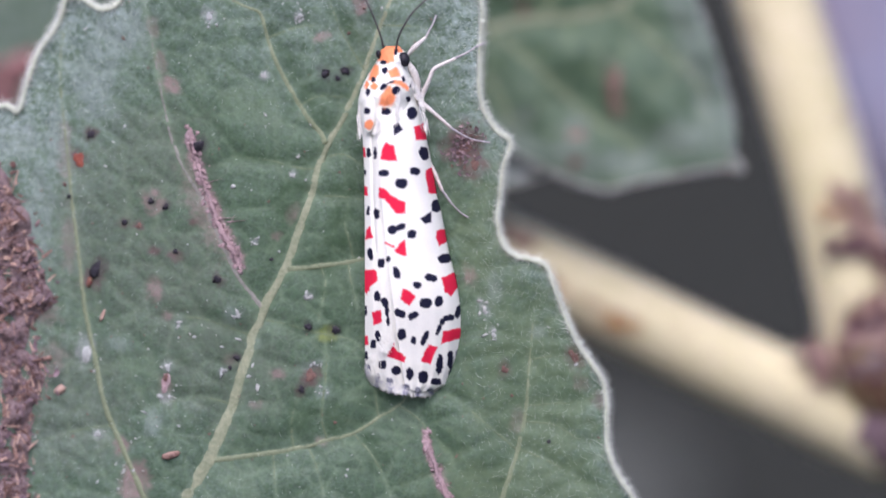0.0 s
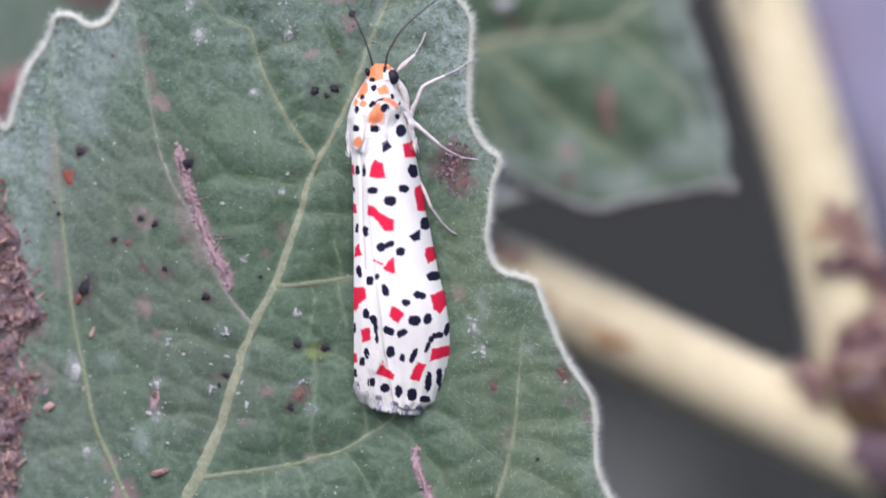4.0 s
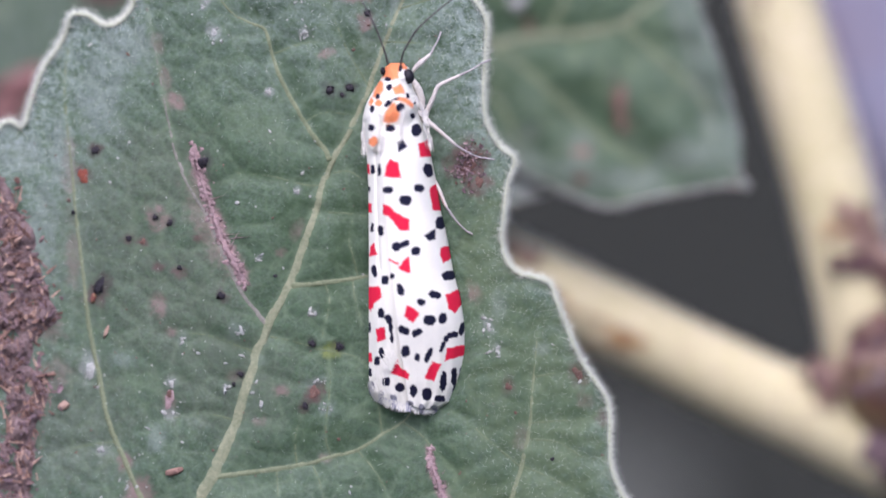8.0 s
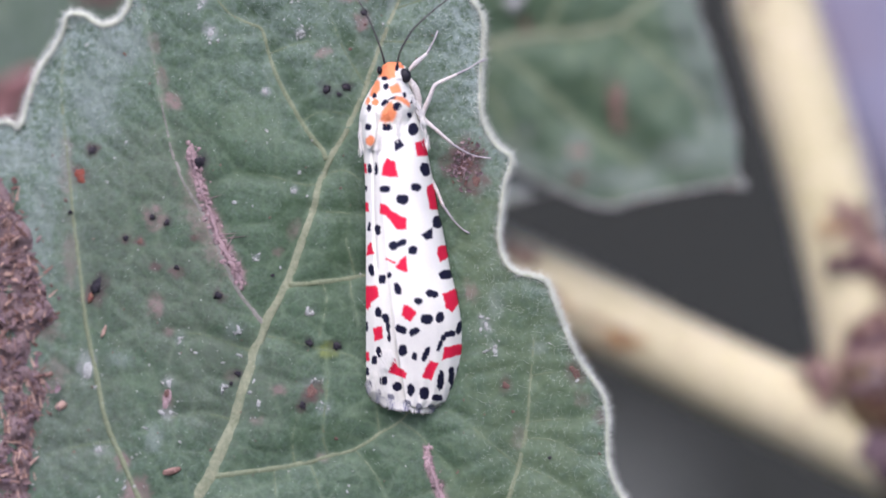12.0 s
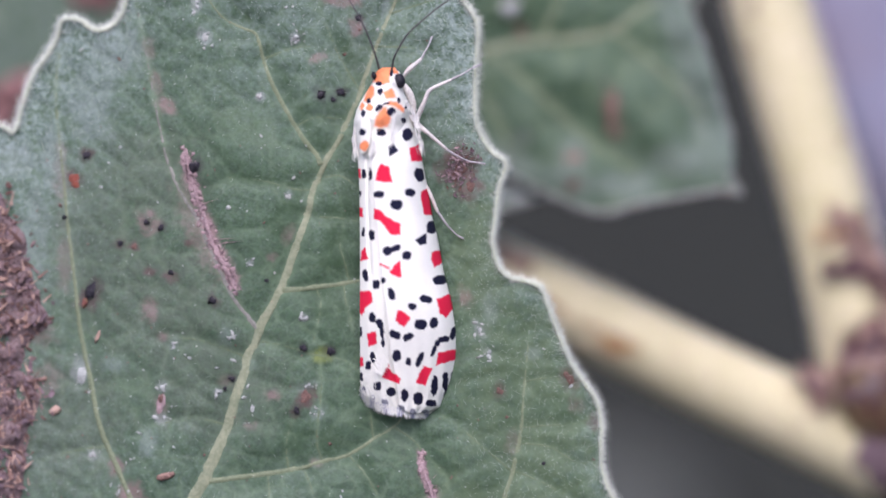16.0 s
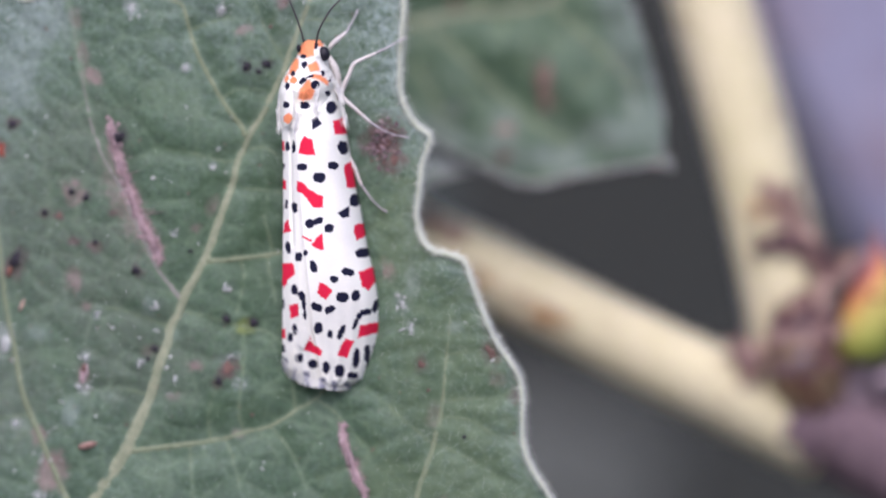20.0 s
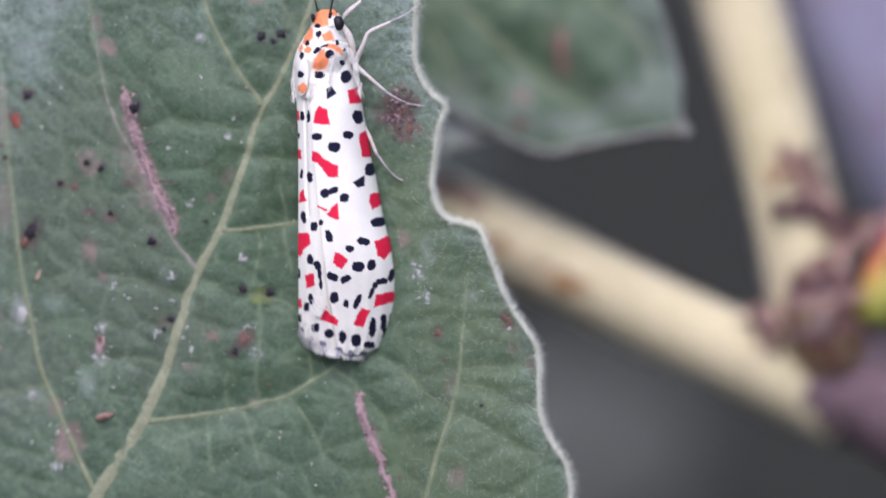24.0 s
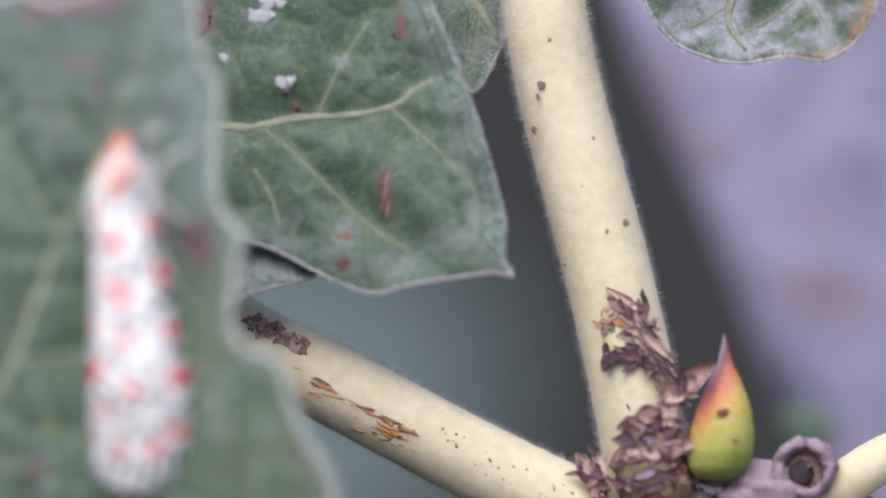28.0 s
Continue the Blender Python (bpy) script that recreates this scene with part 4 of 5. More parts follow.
fur_line([(754, 192, 2.0), (763, 206, 1.9), (770, 222, 1.8)], 90, 4.0, (6, 14), (PALE_FUR, PALE_FUR, GREY_SHADE_FUR), 0.1)
tagged(part("body_fur", fur, FUR, moth, "white body hairs with grey ones that colour in the folds' shade", False), kind="stuff")


def leg(name, upper, lower, radii, label):
    """A jointed leg: pale thigh and shin, thin dark-ringed foot."""
    ob = part(name, tube(Shape(), [spot(*p) for p in curve(upper, 6)], [r * MM for r in radii], 8, 1, 0.15), LEG, moth, label)
    part("foot", tube(Shape(), [spot(*p) for p in curve(lower, 6)], [radii[-1] * 0.8 * MM, 0.045 * MM, 0.055 * MM], 8, 1, 0.2), FOOT, ob, "thin foot with dark rings")
    return ob


leg("front_leg", [(752, 152, 1.2), (757, 144, 1.4), (766, 135, 1.4), (783, 120, 1.1)], [(783, 120, 1.1), (790, 107, 0.9), (797, 94, 0.6), (802, 80, 0.45)], [0.08, 0.13, 0.16, 0.09], "short pale front leg")
leg("middle_leg", [(770, 238, 1.0), (778, 220, 1.3), (788, 198, 1.6), (797, 177, 1.7), (812, 168, 1.6), (836, 157, 1.4)], [(836, 157, 1.4), (856, 147, 1.2), (874, 136, 1.1), (890, 129, 1.0)], [0.16, 0.15, 0.12, 0.11, 0.09], "pale bent leg that reaches the leaf margin")
leg("middle_leg", [(764, 222, 1.0), (782, 240, 1.5), (802, 257, 1.6), (828, 280, 1.4)], [(828, 280, 1.4), (846, 291, 1.2), (868, 301, 1.0), (897, 306, 0.9)], [0.13, 0.13, 0.11, 0.09], "pale leg stretched towards the leaf margin")
leg("hind_leg", [(784, 330, 0.8), (800, 362, 0.9), (812, 390, 1.0)], [(812, 390, 1.0), (830, 415, 0.8), (846, 431, 0.7), (858, 438, 0.6)], [0.11, 0.11, 0.09], "pale hind leg behind the wing")
leg("front_leg", [(748, 160, 1.0), (760, 178, 1.2), (768, 198, 1.1), (771, 220, 0.9)], [(771, 220, 0.9), (772, 235, 0.8), (770, 246, 0.7)], [0.12, 0.22, 0.2, 0.12], "flattened grey front thigh beside the collar")


# ---- twigs behind ----
def stem_line(points, steps=8):
    return [far(*p) for p in curve(points, steps)]


twig = thing("shrub_twig", "cream-yellow downy twigs that meet at a scarred bud-bearing node", "twig")
trunk_line = [*[far(*p) for p in curve([(915, -420, -30), (940, -150, -26), (960, 0, -24), (988, 150, -24), (1027, 300, -24), (1067, 450, -24), (1103, 600, -24), (1132, 740, -24), (1150, 860, -25)], 8)]]
part("stem", tube(Shape(), trunk_line, [2.25 * MM, 2.38 * MM, 2.5 * MM, 2.52 * MM, 2.45 * MM], 24, 1, 0.015), TWIG, twig, "upright cream twig with fine down")
side_line = stem_line([(100, 400, -30), (260, 490, -27), (420, 595, -24), (560, 667, -23), (700, 741, -23), (860, 826, -23.5), (1000, 895, -24), (1100, 947, -24.5), (1200, 997, -25)])
part("side_twig", tube(Shape(), side_line, [2.28 * MM, 2.28 * MM, 2.3 * MM, 2.35 * MM, 2.4 * MM], 24, 1, 0.015), TWIG, twig, "slanting cream twig with brown scrapes")
part("side_twig", tube(Shape(), stem_line([(1400, 905, -25), (1480, 865, -24), (1560, 815, -24), (1680, 760, -26), (1850, 640, -32)]), [1.3 * MM, 1.35 * MM, 1.3 * MM], 20, 1, 0.02), TWIG, twig, "short pale yellow twig")
part("woody_knot", tube(Shape(), stem_line([(1130, 940, -24.4), (1185, 962, -24.6), (1260, 990, -25), (1380, 1050, -26), (1420, 1110, -29)]), [2.35 * MM, 2.9 * MM, 3.2 * MM, 3.2 * MM], 22, 1, 0.14), KNOT, twig, "violet-brown woody knot below the bud")
node_line = [far(*p) for p in curve([(1140, 820, -25), (1220, 872, -25), (1320, 900, -26), (1400, 960, -27), (1420, 1100, -30)], 8)]
base = [np.array(v) for v in node_line]
foot = PLANT.inverted() @ Vector((0.035, 0.06, -0.03))
tail_line = curve([tuple(base[-1]), tuple(base[-1] + np.array((0.004, -0.03, -0.004))), tuple(0.5 * base[-1] + 0.5 * np.array(foot)), tuple(foot)], 10)
part("woody_stem", tube(Shape(), [*base[:-1], *tail_line], [2.6 * MM, 2.8 * MM, 3.2 * MM, 4.5 * MM, 7 * MM], 20, 1, 0.06), BARK, twig, "violet-grey woody stem with rough bark")


def bud_shape():
    s = Shape()
    rows, n = 36, 28
    root, tip = np.array(far(1267, 852, -21.5)), np.array(far(1281, 592, -20))
    verts, tints = [], []
    for i in range(rows + 1):
        t = i / rows
        r = float(np.interp(t, [0, 0.03, 0.09, 0.2, 0.35, 0.5, 0.62, 0.72, 0.8, 0.9, 1.0], [0.3, 1.25, 1.72, 1.95, 1.84, 1.54, 1.16, 0.8, 0.46, 0.23, 0.05])) * MM
        q = root + (tip - root) * t + np.array((0.25 * MM * math.sin(3.0 * t), 0, 0))
        for k in range(n):
            a = 2 * math.pi * k / n
            rr = r * (1 + 0.10 * max(0, math.cos(a - 1.2)) ** 6)
            verts.append(q + np.array((rr * math.cos(a), 0, rr * 0.8 * math.sin(a))))
            mixed = t + 0.10 * noise.noise((2 * math.cos(a), 2 * math.sin(a), 3 * t)) - 0.20 * math.cos(a)
            stops = ([0.0, 0.25, 0.45, 0.62, 0.8, 1.0], [(0.24, 0.31, 0.05), (0.45, 0.46, 0.09), (0.58, 0.43, 0.10), (0.58, 0.19, 0.06), (0.20, 0.05, 0.07), (0.34, 0.28, 0.30)])
            tints.append(tuple(float(np.interp(mixed, stops[0], [c[j] for c in stops[1]])) for j in range(3)))
    faces = [(i * n + k, i * n + (k + 1) % n, (i + 1) * n + (k + 1) % n, (i + 1) * n + k) for i in range(rows) for k in range(n)]
    return s.put(verts, faces, tints)


part("bud", bud_shape(), BUD, twig, "pointed green bud flushed orange and red towards its tip")
part("bud_speck", blob(Shape(), far(1278, 730, -19.3), (0.35 * MM, 0.25 * MM, 0.08 * MM), 0.3, 0.4, 6, 9), RED_CRUMB, twig)
part("bud_speck", blob(Shape(), far(1301, 781, -19.2), (0.18 * MM, 0.13 * MM, 0.07 * MM), 0.3, 0.4, 6, 9), RED_CRUMB, twig)
part("swollen_node", blob(Shape(), far(1335, 868, -23.2), (3.4 * MM, 1.7 * MM, 1.9 * MM), -0.1, 0.35, 14, 20), BARK, twig, "lilac-grey swollen node under the bud")
ring_line = [far(1424 + 46 * math.cos(k * 0.2618), 830 + 46 * math.sin(k * 0.2618), -22.0 + 0.2 * math.sin(k * 1.3)) for k in range(25)]
scar_ring = part("leaf_scar", tube(Shape(), ring_line, [0.34 * MM, 0.42 * MM], 12, 1.5, 0.8, cap=False), BARK, twig, "round raised leaf scar with a dark pit")
part("scar_disc", blob(Shape(), far(1424, 832, -23.0), (1.5 * MM, 1.5 * MM, 0.9 * MM), 0, 0.25, 8, 14), SCALE, scar_ring)
# A dark lump for the pit: the hollow's shade is put into its colour
part("scar_pit", blob(Shape(), far(1420, 838, -22.0), (0.72 * MM, 0.75 * MM, 0.3 * MM), 0, 0.3, 8, 12), PIT_DARK, scar_ring, "dark pit")
part("old_scar", blob(Shape(), far(1152, 812, -22.3), (1.9 * MM, 1.8 * MM, 1.6 * MM), 0.2, 0.3, 14, 20), SCALE, twig, "rough brown broken scar")
def flakes(name, rows, material, label=""):
    """Torn scales: x, y, depth, half length and half width in mm, turn in degrees."""
    for x, y, w, long, wide, turn in rows:
        part(name, flake(Shape(), far(x, y, w), long * MM, wide * MM, radians(turn), rng.uniform(0.2, 0.7), rng.uniform(-0.3, 0.3) * MM), material, twig, label)


def litter(name, line, count, spread, long, wide, turn, materials, w):
    """Many small torn scales along a line of the far grid."""
    pts = curve(line, 8)
    for k in range(count):
        p = pts[rng.integers(0, len(pts))]
        x, y = p[0] + rng.normal(0, spread), p[1] + rng.normal(0, spread)
        size = rng.uniform(*long)
        part(name, flake(Shape(), far(x, y, w + rng.uniform(-0.3, 0.2)), size * MM, size * rng.uniform(*wide) * MM, radians(rng.normal(turn, 30)), rng.uniform(-0.2, 0.5), rng.uniform(-0.25, 0.25) * MM), materials[k % len(materials)], twig)


litter("bark_stain", [(1062, 572), (1085, 560), (1118, 552)], 26, 9, (0.15, 0.5), (0.3, 0.7), 10, (SCALE, SCRAPE, PAPER), -21.5)
litter("dry_bract", [(1112, 548), (1140, 600), (1170, 650), (1195, 700)], 64, 11, (0.3, 1.3), (0.1, 0.28), -55, (SCALE, PAPER, PLUM, SCALE), -21.2)
litter("dry_bract", [(1066, 634), (1100, 630), (1130, 640)], 16, 5, (0.3, 0.9), (0.2, 0.4), -5, (PLUM, PLUM, SCALE), -21.1)
flakes("bract_tip", [(1182, 735, -20.8, 0.9, 0.7, -50), (1205, 690, -21.3, 1.2, 0.6, 40), (1232, 668, -22.2, 1.5, 0.7, 35)], PAPER, "pale tan papery bract")
for k in range(40):
    u = rng.random()
    x, y = 1112 + 85 * u + rng.normal(0, 8), 552 + 145 * u + rng.normal(0, 8)
    strand_way = (rng.uniform(8, 34), rng.uniform(15, 60))
    part("bract_fibre", tube(Shape(), [far(x, y, -21.2), far(x + strand_way[0], y + strand_way[1], -20.9)], [rng.uniform(0.04, 0.12) * MM, 0.03 * MM], 5), (SCALE, PAPER, PLUM)[k % 3], twig)
part("broken_stub", tube(Shape(), stem_line([(1175, 905, -24), (1163, 868, -22.6), (1153, 830, -21.8), (1150, 808, -21.6)]), [2.2 * MM, 2.2 * MM, 1.95 * MM], 22, 1, 0.15), STUB, twig, "broken yellowish stub of a fallen shoot")
litter("bark_flake", [(1110, 800), (1120, 760), (1150, 748), (1185, 765), (1200, 800)], 44, 9, (0.25, 0.8), (0.3, 0.7), 20, (SCALE, PLUM, PAPER, SCALE), -20.0)
litter("bark_flake", [(1125, 790), (1150, 770), (1175, 795), (1150, 815)], 44, 12, (0.2, 0.75), (0.3, 0.8), -20, (SCALE, PAPER, BARK, PLUM), -19.9)
litter("bark_flake", [(1100, 850), (1130, 858), (1170, 850), (1200, 840)], 26, 7, (0.2, 0.7), (0.15, 0.4), -10, (PLUM, KNOT, SCALE), -19.9)
litter("bark_flake", [(1030, 815), (1050, 840), (1065, 870)], 40, 11, (0.2, 0.8), (0.2, 0.5), -50, (SCALE, PLUM, PAPER), -21.4)
litter("bark_flake", [(1225, 860), (1240, 850), (1390, 870), (1440, 800)], 18, 12, (0.2, 0.7), (0.2, 0.5), 10, (BARK, PLUM, SCALE), -21.8)
# scrapes and specks on the twigs
def on_side(x, across, lift=0.0):
    """On the slanting twig's face; across: -1 its upper edge, 1 its lower."""
    return far(x, 609 + (x - 450) * 0.515 + across * 66, float(np.interp(x, [420, 560, 700, 860, 1000], [-24, -23, -23, -23.5, -24])) + 2.3 * math.sqrt(max(0, 1 - 0.72 * across * across)) + lift + 0.03)


for k in range(60):
    x = rng.uniform(440, 540)
    v = rng.uniform(-0.82, -0.3) + (500 - x) * 0.0012
    part("brown_scab", blob(Shape(), on_side(x, v), (rng.uniform(0.15, 0.45) * MM, rng.uniform(0.12, 0.3) * MM, 0.12 * MM), rng.uniform(0, 3), 0.6, 5, 8), SCALE if k % 3 else PAPER, twig)
for k in range(84):
    x = rng.uniform(505, 725)
    v = rng.uniform(0.15, 0.8) if x > 580 else rng.uniform(-0.05, 0.75)
    part("scrape", blob(Shape(), on_side(x, v, 0.02), (rng.uniform(0.2, 0.8) * MM, rng.uniform(0.05, 0.13) * MM, 0.07 * MM), rng.uniform(-0.55, -0.15), 0.6, 4, 7), SCRAPE if k % 5 else SCALE, twig)
for k in range(60):
    x = rng.uniform(780, 1040)
    part("speck", blob(Shape(), on_side(x, rng.uniform(-0.5, 0.6), -0.01), (rng.uniform(0.04, 0.14) * MM, rng.uniform(0.03, 0.08) * MM, 0.04 * MM), rng.uniform(-0.6, 0), 0.5, 4, 6), SCALE, twig)
for x, y, r in ((957, 150, 0.35), (952, 172, 0.22), (972, 70, 0.22), (1118, 720, 0.45), (945, 230, 0.3), (1050, 245, 0.15), (1075, 410, 0.14), (1108, 395, 0.3), (1000, 470, 0.15), (1030, 330, 0.12)):
    part("speck", blob(Shape(), far(x, y, -21.5), (0.55 * r * MM, 0.75 * r * MM, 0.012 * MM), 0.3, 0.6, 6, 12), SCALE, twig)
down = Shape()
for line, r in ((trunk_line, 2.35), (side_line, 2.12)):
    for _ in range(15000):
        i = rng.integers(0, len(line) - 1)
        p = np.array(line[i]) + (np.array(line[i + 1]) - np.array(line[i])) * rng.random()
        way = np.array(line[i + 1]) - np.array(line[i])
        side = np.cross((0, 0, 1), way)
        side = side / np.linalg.norm(side)
        a = rng.uniform(-0.6, 3.74)
        out = math.cos(a) * side + math.sin(a) * np.array((0, 0, 1.0))
        hair(down, p + out * r * 0.98 * MM, p + out * (r + rng.uniform(0.25, 0.72)) * MM + way * rng.uniform(-0.3, 0.3), 0.009 * MM)
tagged(part("twig_down", down, DOWN, twig, "fine white down on the twigs"), kind="stuff")


# ---- leaves behind ----
def plain_leaf(name, label, outline, w, material, bend=(0.0, 0.0), pitch=24.0, felt_amount=0.0, veins=(), group="leaves behind", vein_material=VEIN, fuzzy=0, marks=()):
    ob = thing(name, label, "leaf", group)
    line = polyline(outline, 6)
    cx, cy = np.mean([p[0] for p in line]), np.mean([p[1] for p in line])
    low, high = np.min(line, axis=0), np.max(line, axis=0)
    grain = low + rng.random((260, 2)) * (high - low)

    def rise(x, y):
        d = np.full(np.shape(x), 1e9)
        for v in veins:
            d = np.minimum(d, distance_to(v, x, y))
        bump = np.array([noise.noise((a * 0.012, b * 0.012, w)) for a, b in zip(x, y)])
        return w + bend[0] * (x - cx) / 400 + bend[1] * (y - cy) / 400 + 0.35 * bump + (0.5 * step(0, 80, d) + 0.10 * step(0, 22, quilt(x, y)) if len(veins) else 0)

    def quilt(x, y):
        return cells(x, y, grain) if len(veins) else 1e9 + 0 * x

    def felted(x, y):
        edge = np.maximum(0, 1 - distance_to([*line, line[0]], x, y) / 70.0)
        return np.clip(felt_amount * (0.25 + edge), 0, 0.85)

    blade("leaf_blade", line[:-1], far, rise, felted, [(v, 6.0) for v in veins], material, ob, pitch, marks=marks, mesh_of=quilt if len(veins) else None)
    for i, v in enumerate(veins):
        h = rise(np.array([p[0] for p in v]), np.array([p[1] for p in v]))
        part("side_vein", tube(Shape(), [far(p[0], p[1], float(q) + 0.05) for p, q in zip(v, h)], [(0.25 if i == 0 else 0.05) * MM, (0.21 if i == 0 else 0.045) * MM, (0.10 if i == 0 else 0.02) * MM], 10, 0.12, 0.5), vein_material, ob)
    if fuzzy:
        fringe, edge = Shape(), [*line]
        h = rise(np.array([p[0] for p in edge]), np.array([p[1] for p in edge]))
        part("leaf_rim", tube(Shape(), [far(p[0], p[1], float(k)) for p, k in zip(edge, h)], [0.09 * MM, 0.1 * MM], 6, 0.8, 0.5), DULL_RIM, ob)
        for (xa, ya), (xb, yb), k in zip(edge, edge[1:], h):
            for _ in range(int(math.hypot(xb - xa, yb - ya) * fuzzy)):
                t = rng.random()
                x, y = xa + t * (xb - xa) + rng.normal(0, 2.5), ya + t * (yb - ya) + rng.normal(0, 2.5)
                hair(fringe, far(x, y, float(k) + 0.02), far(x + rng.normal(0, 3.5), y + rng.normal(0, 3.5), float(k) + rng.uniform(0.0, 0.15)), 0.014 * MM)
        xs, ys = [p[0] for p in edge], [p[1] for p in edge]
        fx, fy = rng.uniform(min(xs), max(xs), 2600), rng.uniform(min(ys), max(ys), 2600)
        ok = inside(edge, fx, fy)
        fx, fy = fx[ok], fy[ok]
        for x, y, k in zip(fx.tolist(), fy.tolist(), rise(fx, fy).tolist()):
            a = rng.uniform(0, 6.28)
            hair(fringe, far(x, y, k - 0.01), far(x + 5 * math.cos(a), y + 5 * math.sin(a), k + rng.uniform(0.03, 0.1)), 0.010 * MM)
        tagged(part("leaf_fuzz", fringe, FUZZ, ob, "fine white fuzz"), kind="stuff")
    return ob, rise, line


BACK_VEINS = [polyline(v) for v in ([(100, 240), (240, 228), (370, 222), (440, 226), (520, 210), (610, 205), (690, 190), (735, 158), (765, 142)], [(690, 192), (740, 235), (800, 292), (850, 350)],
                                    [(470, 230), (540, 290), (600, 350), (670, 410), (720, 440)], [(560, 208), (600, 120), (650, 40)], [(450, 300), (480, 350), (500, 420)])]
back, back_rise, back_line = plain_leaf("back_leaf", "green felted leaf with a pointed corner hanging behind the twig", [(720, -160), (745, -60), (765, 10), (800, 92), (850, 232), (880, 340), (893, 402), (886, 450), (906, 486), (868, 482), (800, 492),
                             (720, 506), (658, 518), (600, 500), (540, 470), (480, 440), (420, 425), (330, 410), (180, 390), (20, 300), (-60, 60), (60, -220), (300, -330), (560, -300), (721, -161)], -18.0, BACK_LEAF, (0.6, 0.8), 8.0, 0.12, BACK_VEINS, fuzzy=2.0,
                                         marks=[([(742, 20, 26, 60, -20), (778, 100, 30, 70, -22), (812, 190, 32, 70, -20), (840, 280, 34, 70, -16), (858, 370, 32, 60, -10), (800, 430, 60, 30, 0), (700, 470, 60, 22, 0), (600, 460, 50, 22, 20), (500, 420, 50, 20, 20)], (0.20, 0.235, 0.205), 0.42),
                                                ([(465, 30, 30, 22, 0), (505, 150, 14, 18, 0), (400, 102, 14, 10, 0), (600, 110, 20, 12, 0), (520, 380, 16, 16, 0), (612, 415, 26, 30, 0)], (0.30, 0.32, 0.30), 0.28),
                                                ([(345, 30, 44, 50, 0), (686, 345, 16, 56, -12), (607, 466, 14, 14, 0), (712, 50, 12, 40, -15), (526, 186, 10, 20, 0), (865, 372, 8, 14, 0)], (0.16, 0.09, 0.075), 0.45)])


blade("folded_margin", polyline([(722, -150), (746, -60), (766, 10), (801, 92), (851, 232), (881, 340), (894, 402), (890, 452), (868, 440), (852, 400), (846, 340), (818, 240), (774, 100), (742, 20), (718, -60), (706, -140), (721, -151)], 6)[:-1], far,
      lambda x, y: back_rise(x, y) + 0.03 + 0.1 * step(700, 880, x - 0.2 * y), lambda x, y: 0.45 + 0 * x, [], BACK_LEAF, back, 7.0, None, "grey-green turned-up margin", 0.2)


def back_at(x, y, lift=0.0):
    return far(x, y, float(back_rise(np.array([float(x)]), np.array([float(y)]))[0]) + lift)


for x, y, a, b, m in ((462, 25, 0.9, 0.6, WHITE_CRUST), (480, 5, 0.7, 0.5, WHITE_CRUST), (505, 150, 0.45, 0.75, WHITE_CRUST), (400, 103, 0.4, 0.3, WHITE_CRUST), (345, 35, 0.9, 1.0, BROWN_SPOT), (686, 345, 0.22, 1.2, SCALE), (675, 330, 0.25, 0.8, BROWN_SPOT),
                      (607, 466, 0.4, 0.4, BROWN_SPOT), (710, 50, 0.3, 0.9, BROWN_SPOT), (612, 420, 0.45, 0.5, SCALE), (526, 185, 0.25, 0.5, BROWN_SPOT), (845, 345, 0.16, 0.14, SCALE), (865, 375, 0.14, 0.25, SCALE)):
    crust = Shape()
    for _ in range(3):
        u, v = rng.normal(0, 0.3, 2)
        blob(crust, back_at(x + u * a / 0.033, y + v * b / 0.033, 0.0), (rng.uniform(0.5, 0.8) * a * MM, rng.uniform(0.5, 0.8) * b * MM, 0.03 * MM), rng.uniform(-0.3, 0.3), 0.45, 9, 18)
    part("leaf_spot", crust, m, back)
plain_leaf("back_leaf", "bluish green leaf edge beside the twig", [(905, -60), (900, 0), (896, 55), (865, 128), (832, 162), (780, 90), (720, -20), (800, -150), (906, -61)], -25.0, BACK_LEAF, (0.3, 0.2), 10.0, 0.40, [polyline(v) for v in ([(800, -60), (850, 20), (880, 70)], [(850, 20), (840, 80), (836, 130)])], fuzzy=2)
plain_leaf("back_leaf", "dark green leaf with white crust under the pointed leaf", [(250, 380), (420, 420), (520, 455), (560, 485), (500, 505), (440, 520), (400, 535), (300, 540), (200, 480), (251, 381)], -18.2, BACK_LEAF, (0.2, 5.0), 8.0, 0.3, fuzzy=2, marks=[([(440, 470, 60, 16, 15), (420, 500, 40, 14, -20), (500, 480, 50, 12, 25), (350, 480, 60, 20, 0)], (0.30, 0.31, 0.31), 0.5)])
CRUST = [polyline(v) for v in ([(1330, -120), (1300, -20), (1290, 40), (1320, 90)], [(1300, 0), (1240, 40), (1205, 50)], [(1310, 60), (1370, 30), (1420, -10), (1450, -60)], [(1440, 0), (1470, 60), (1480, 80)], [(1400, 60), (1440, 20)])]
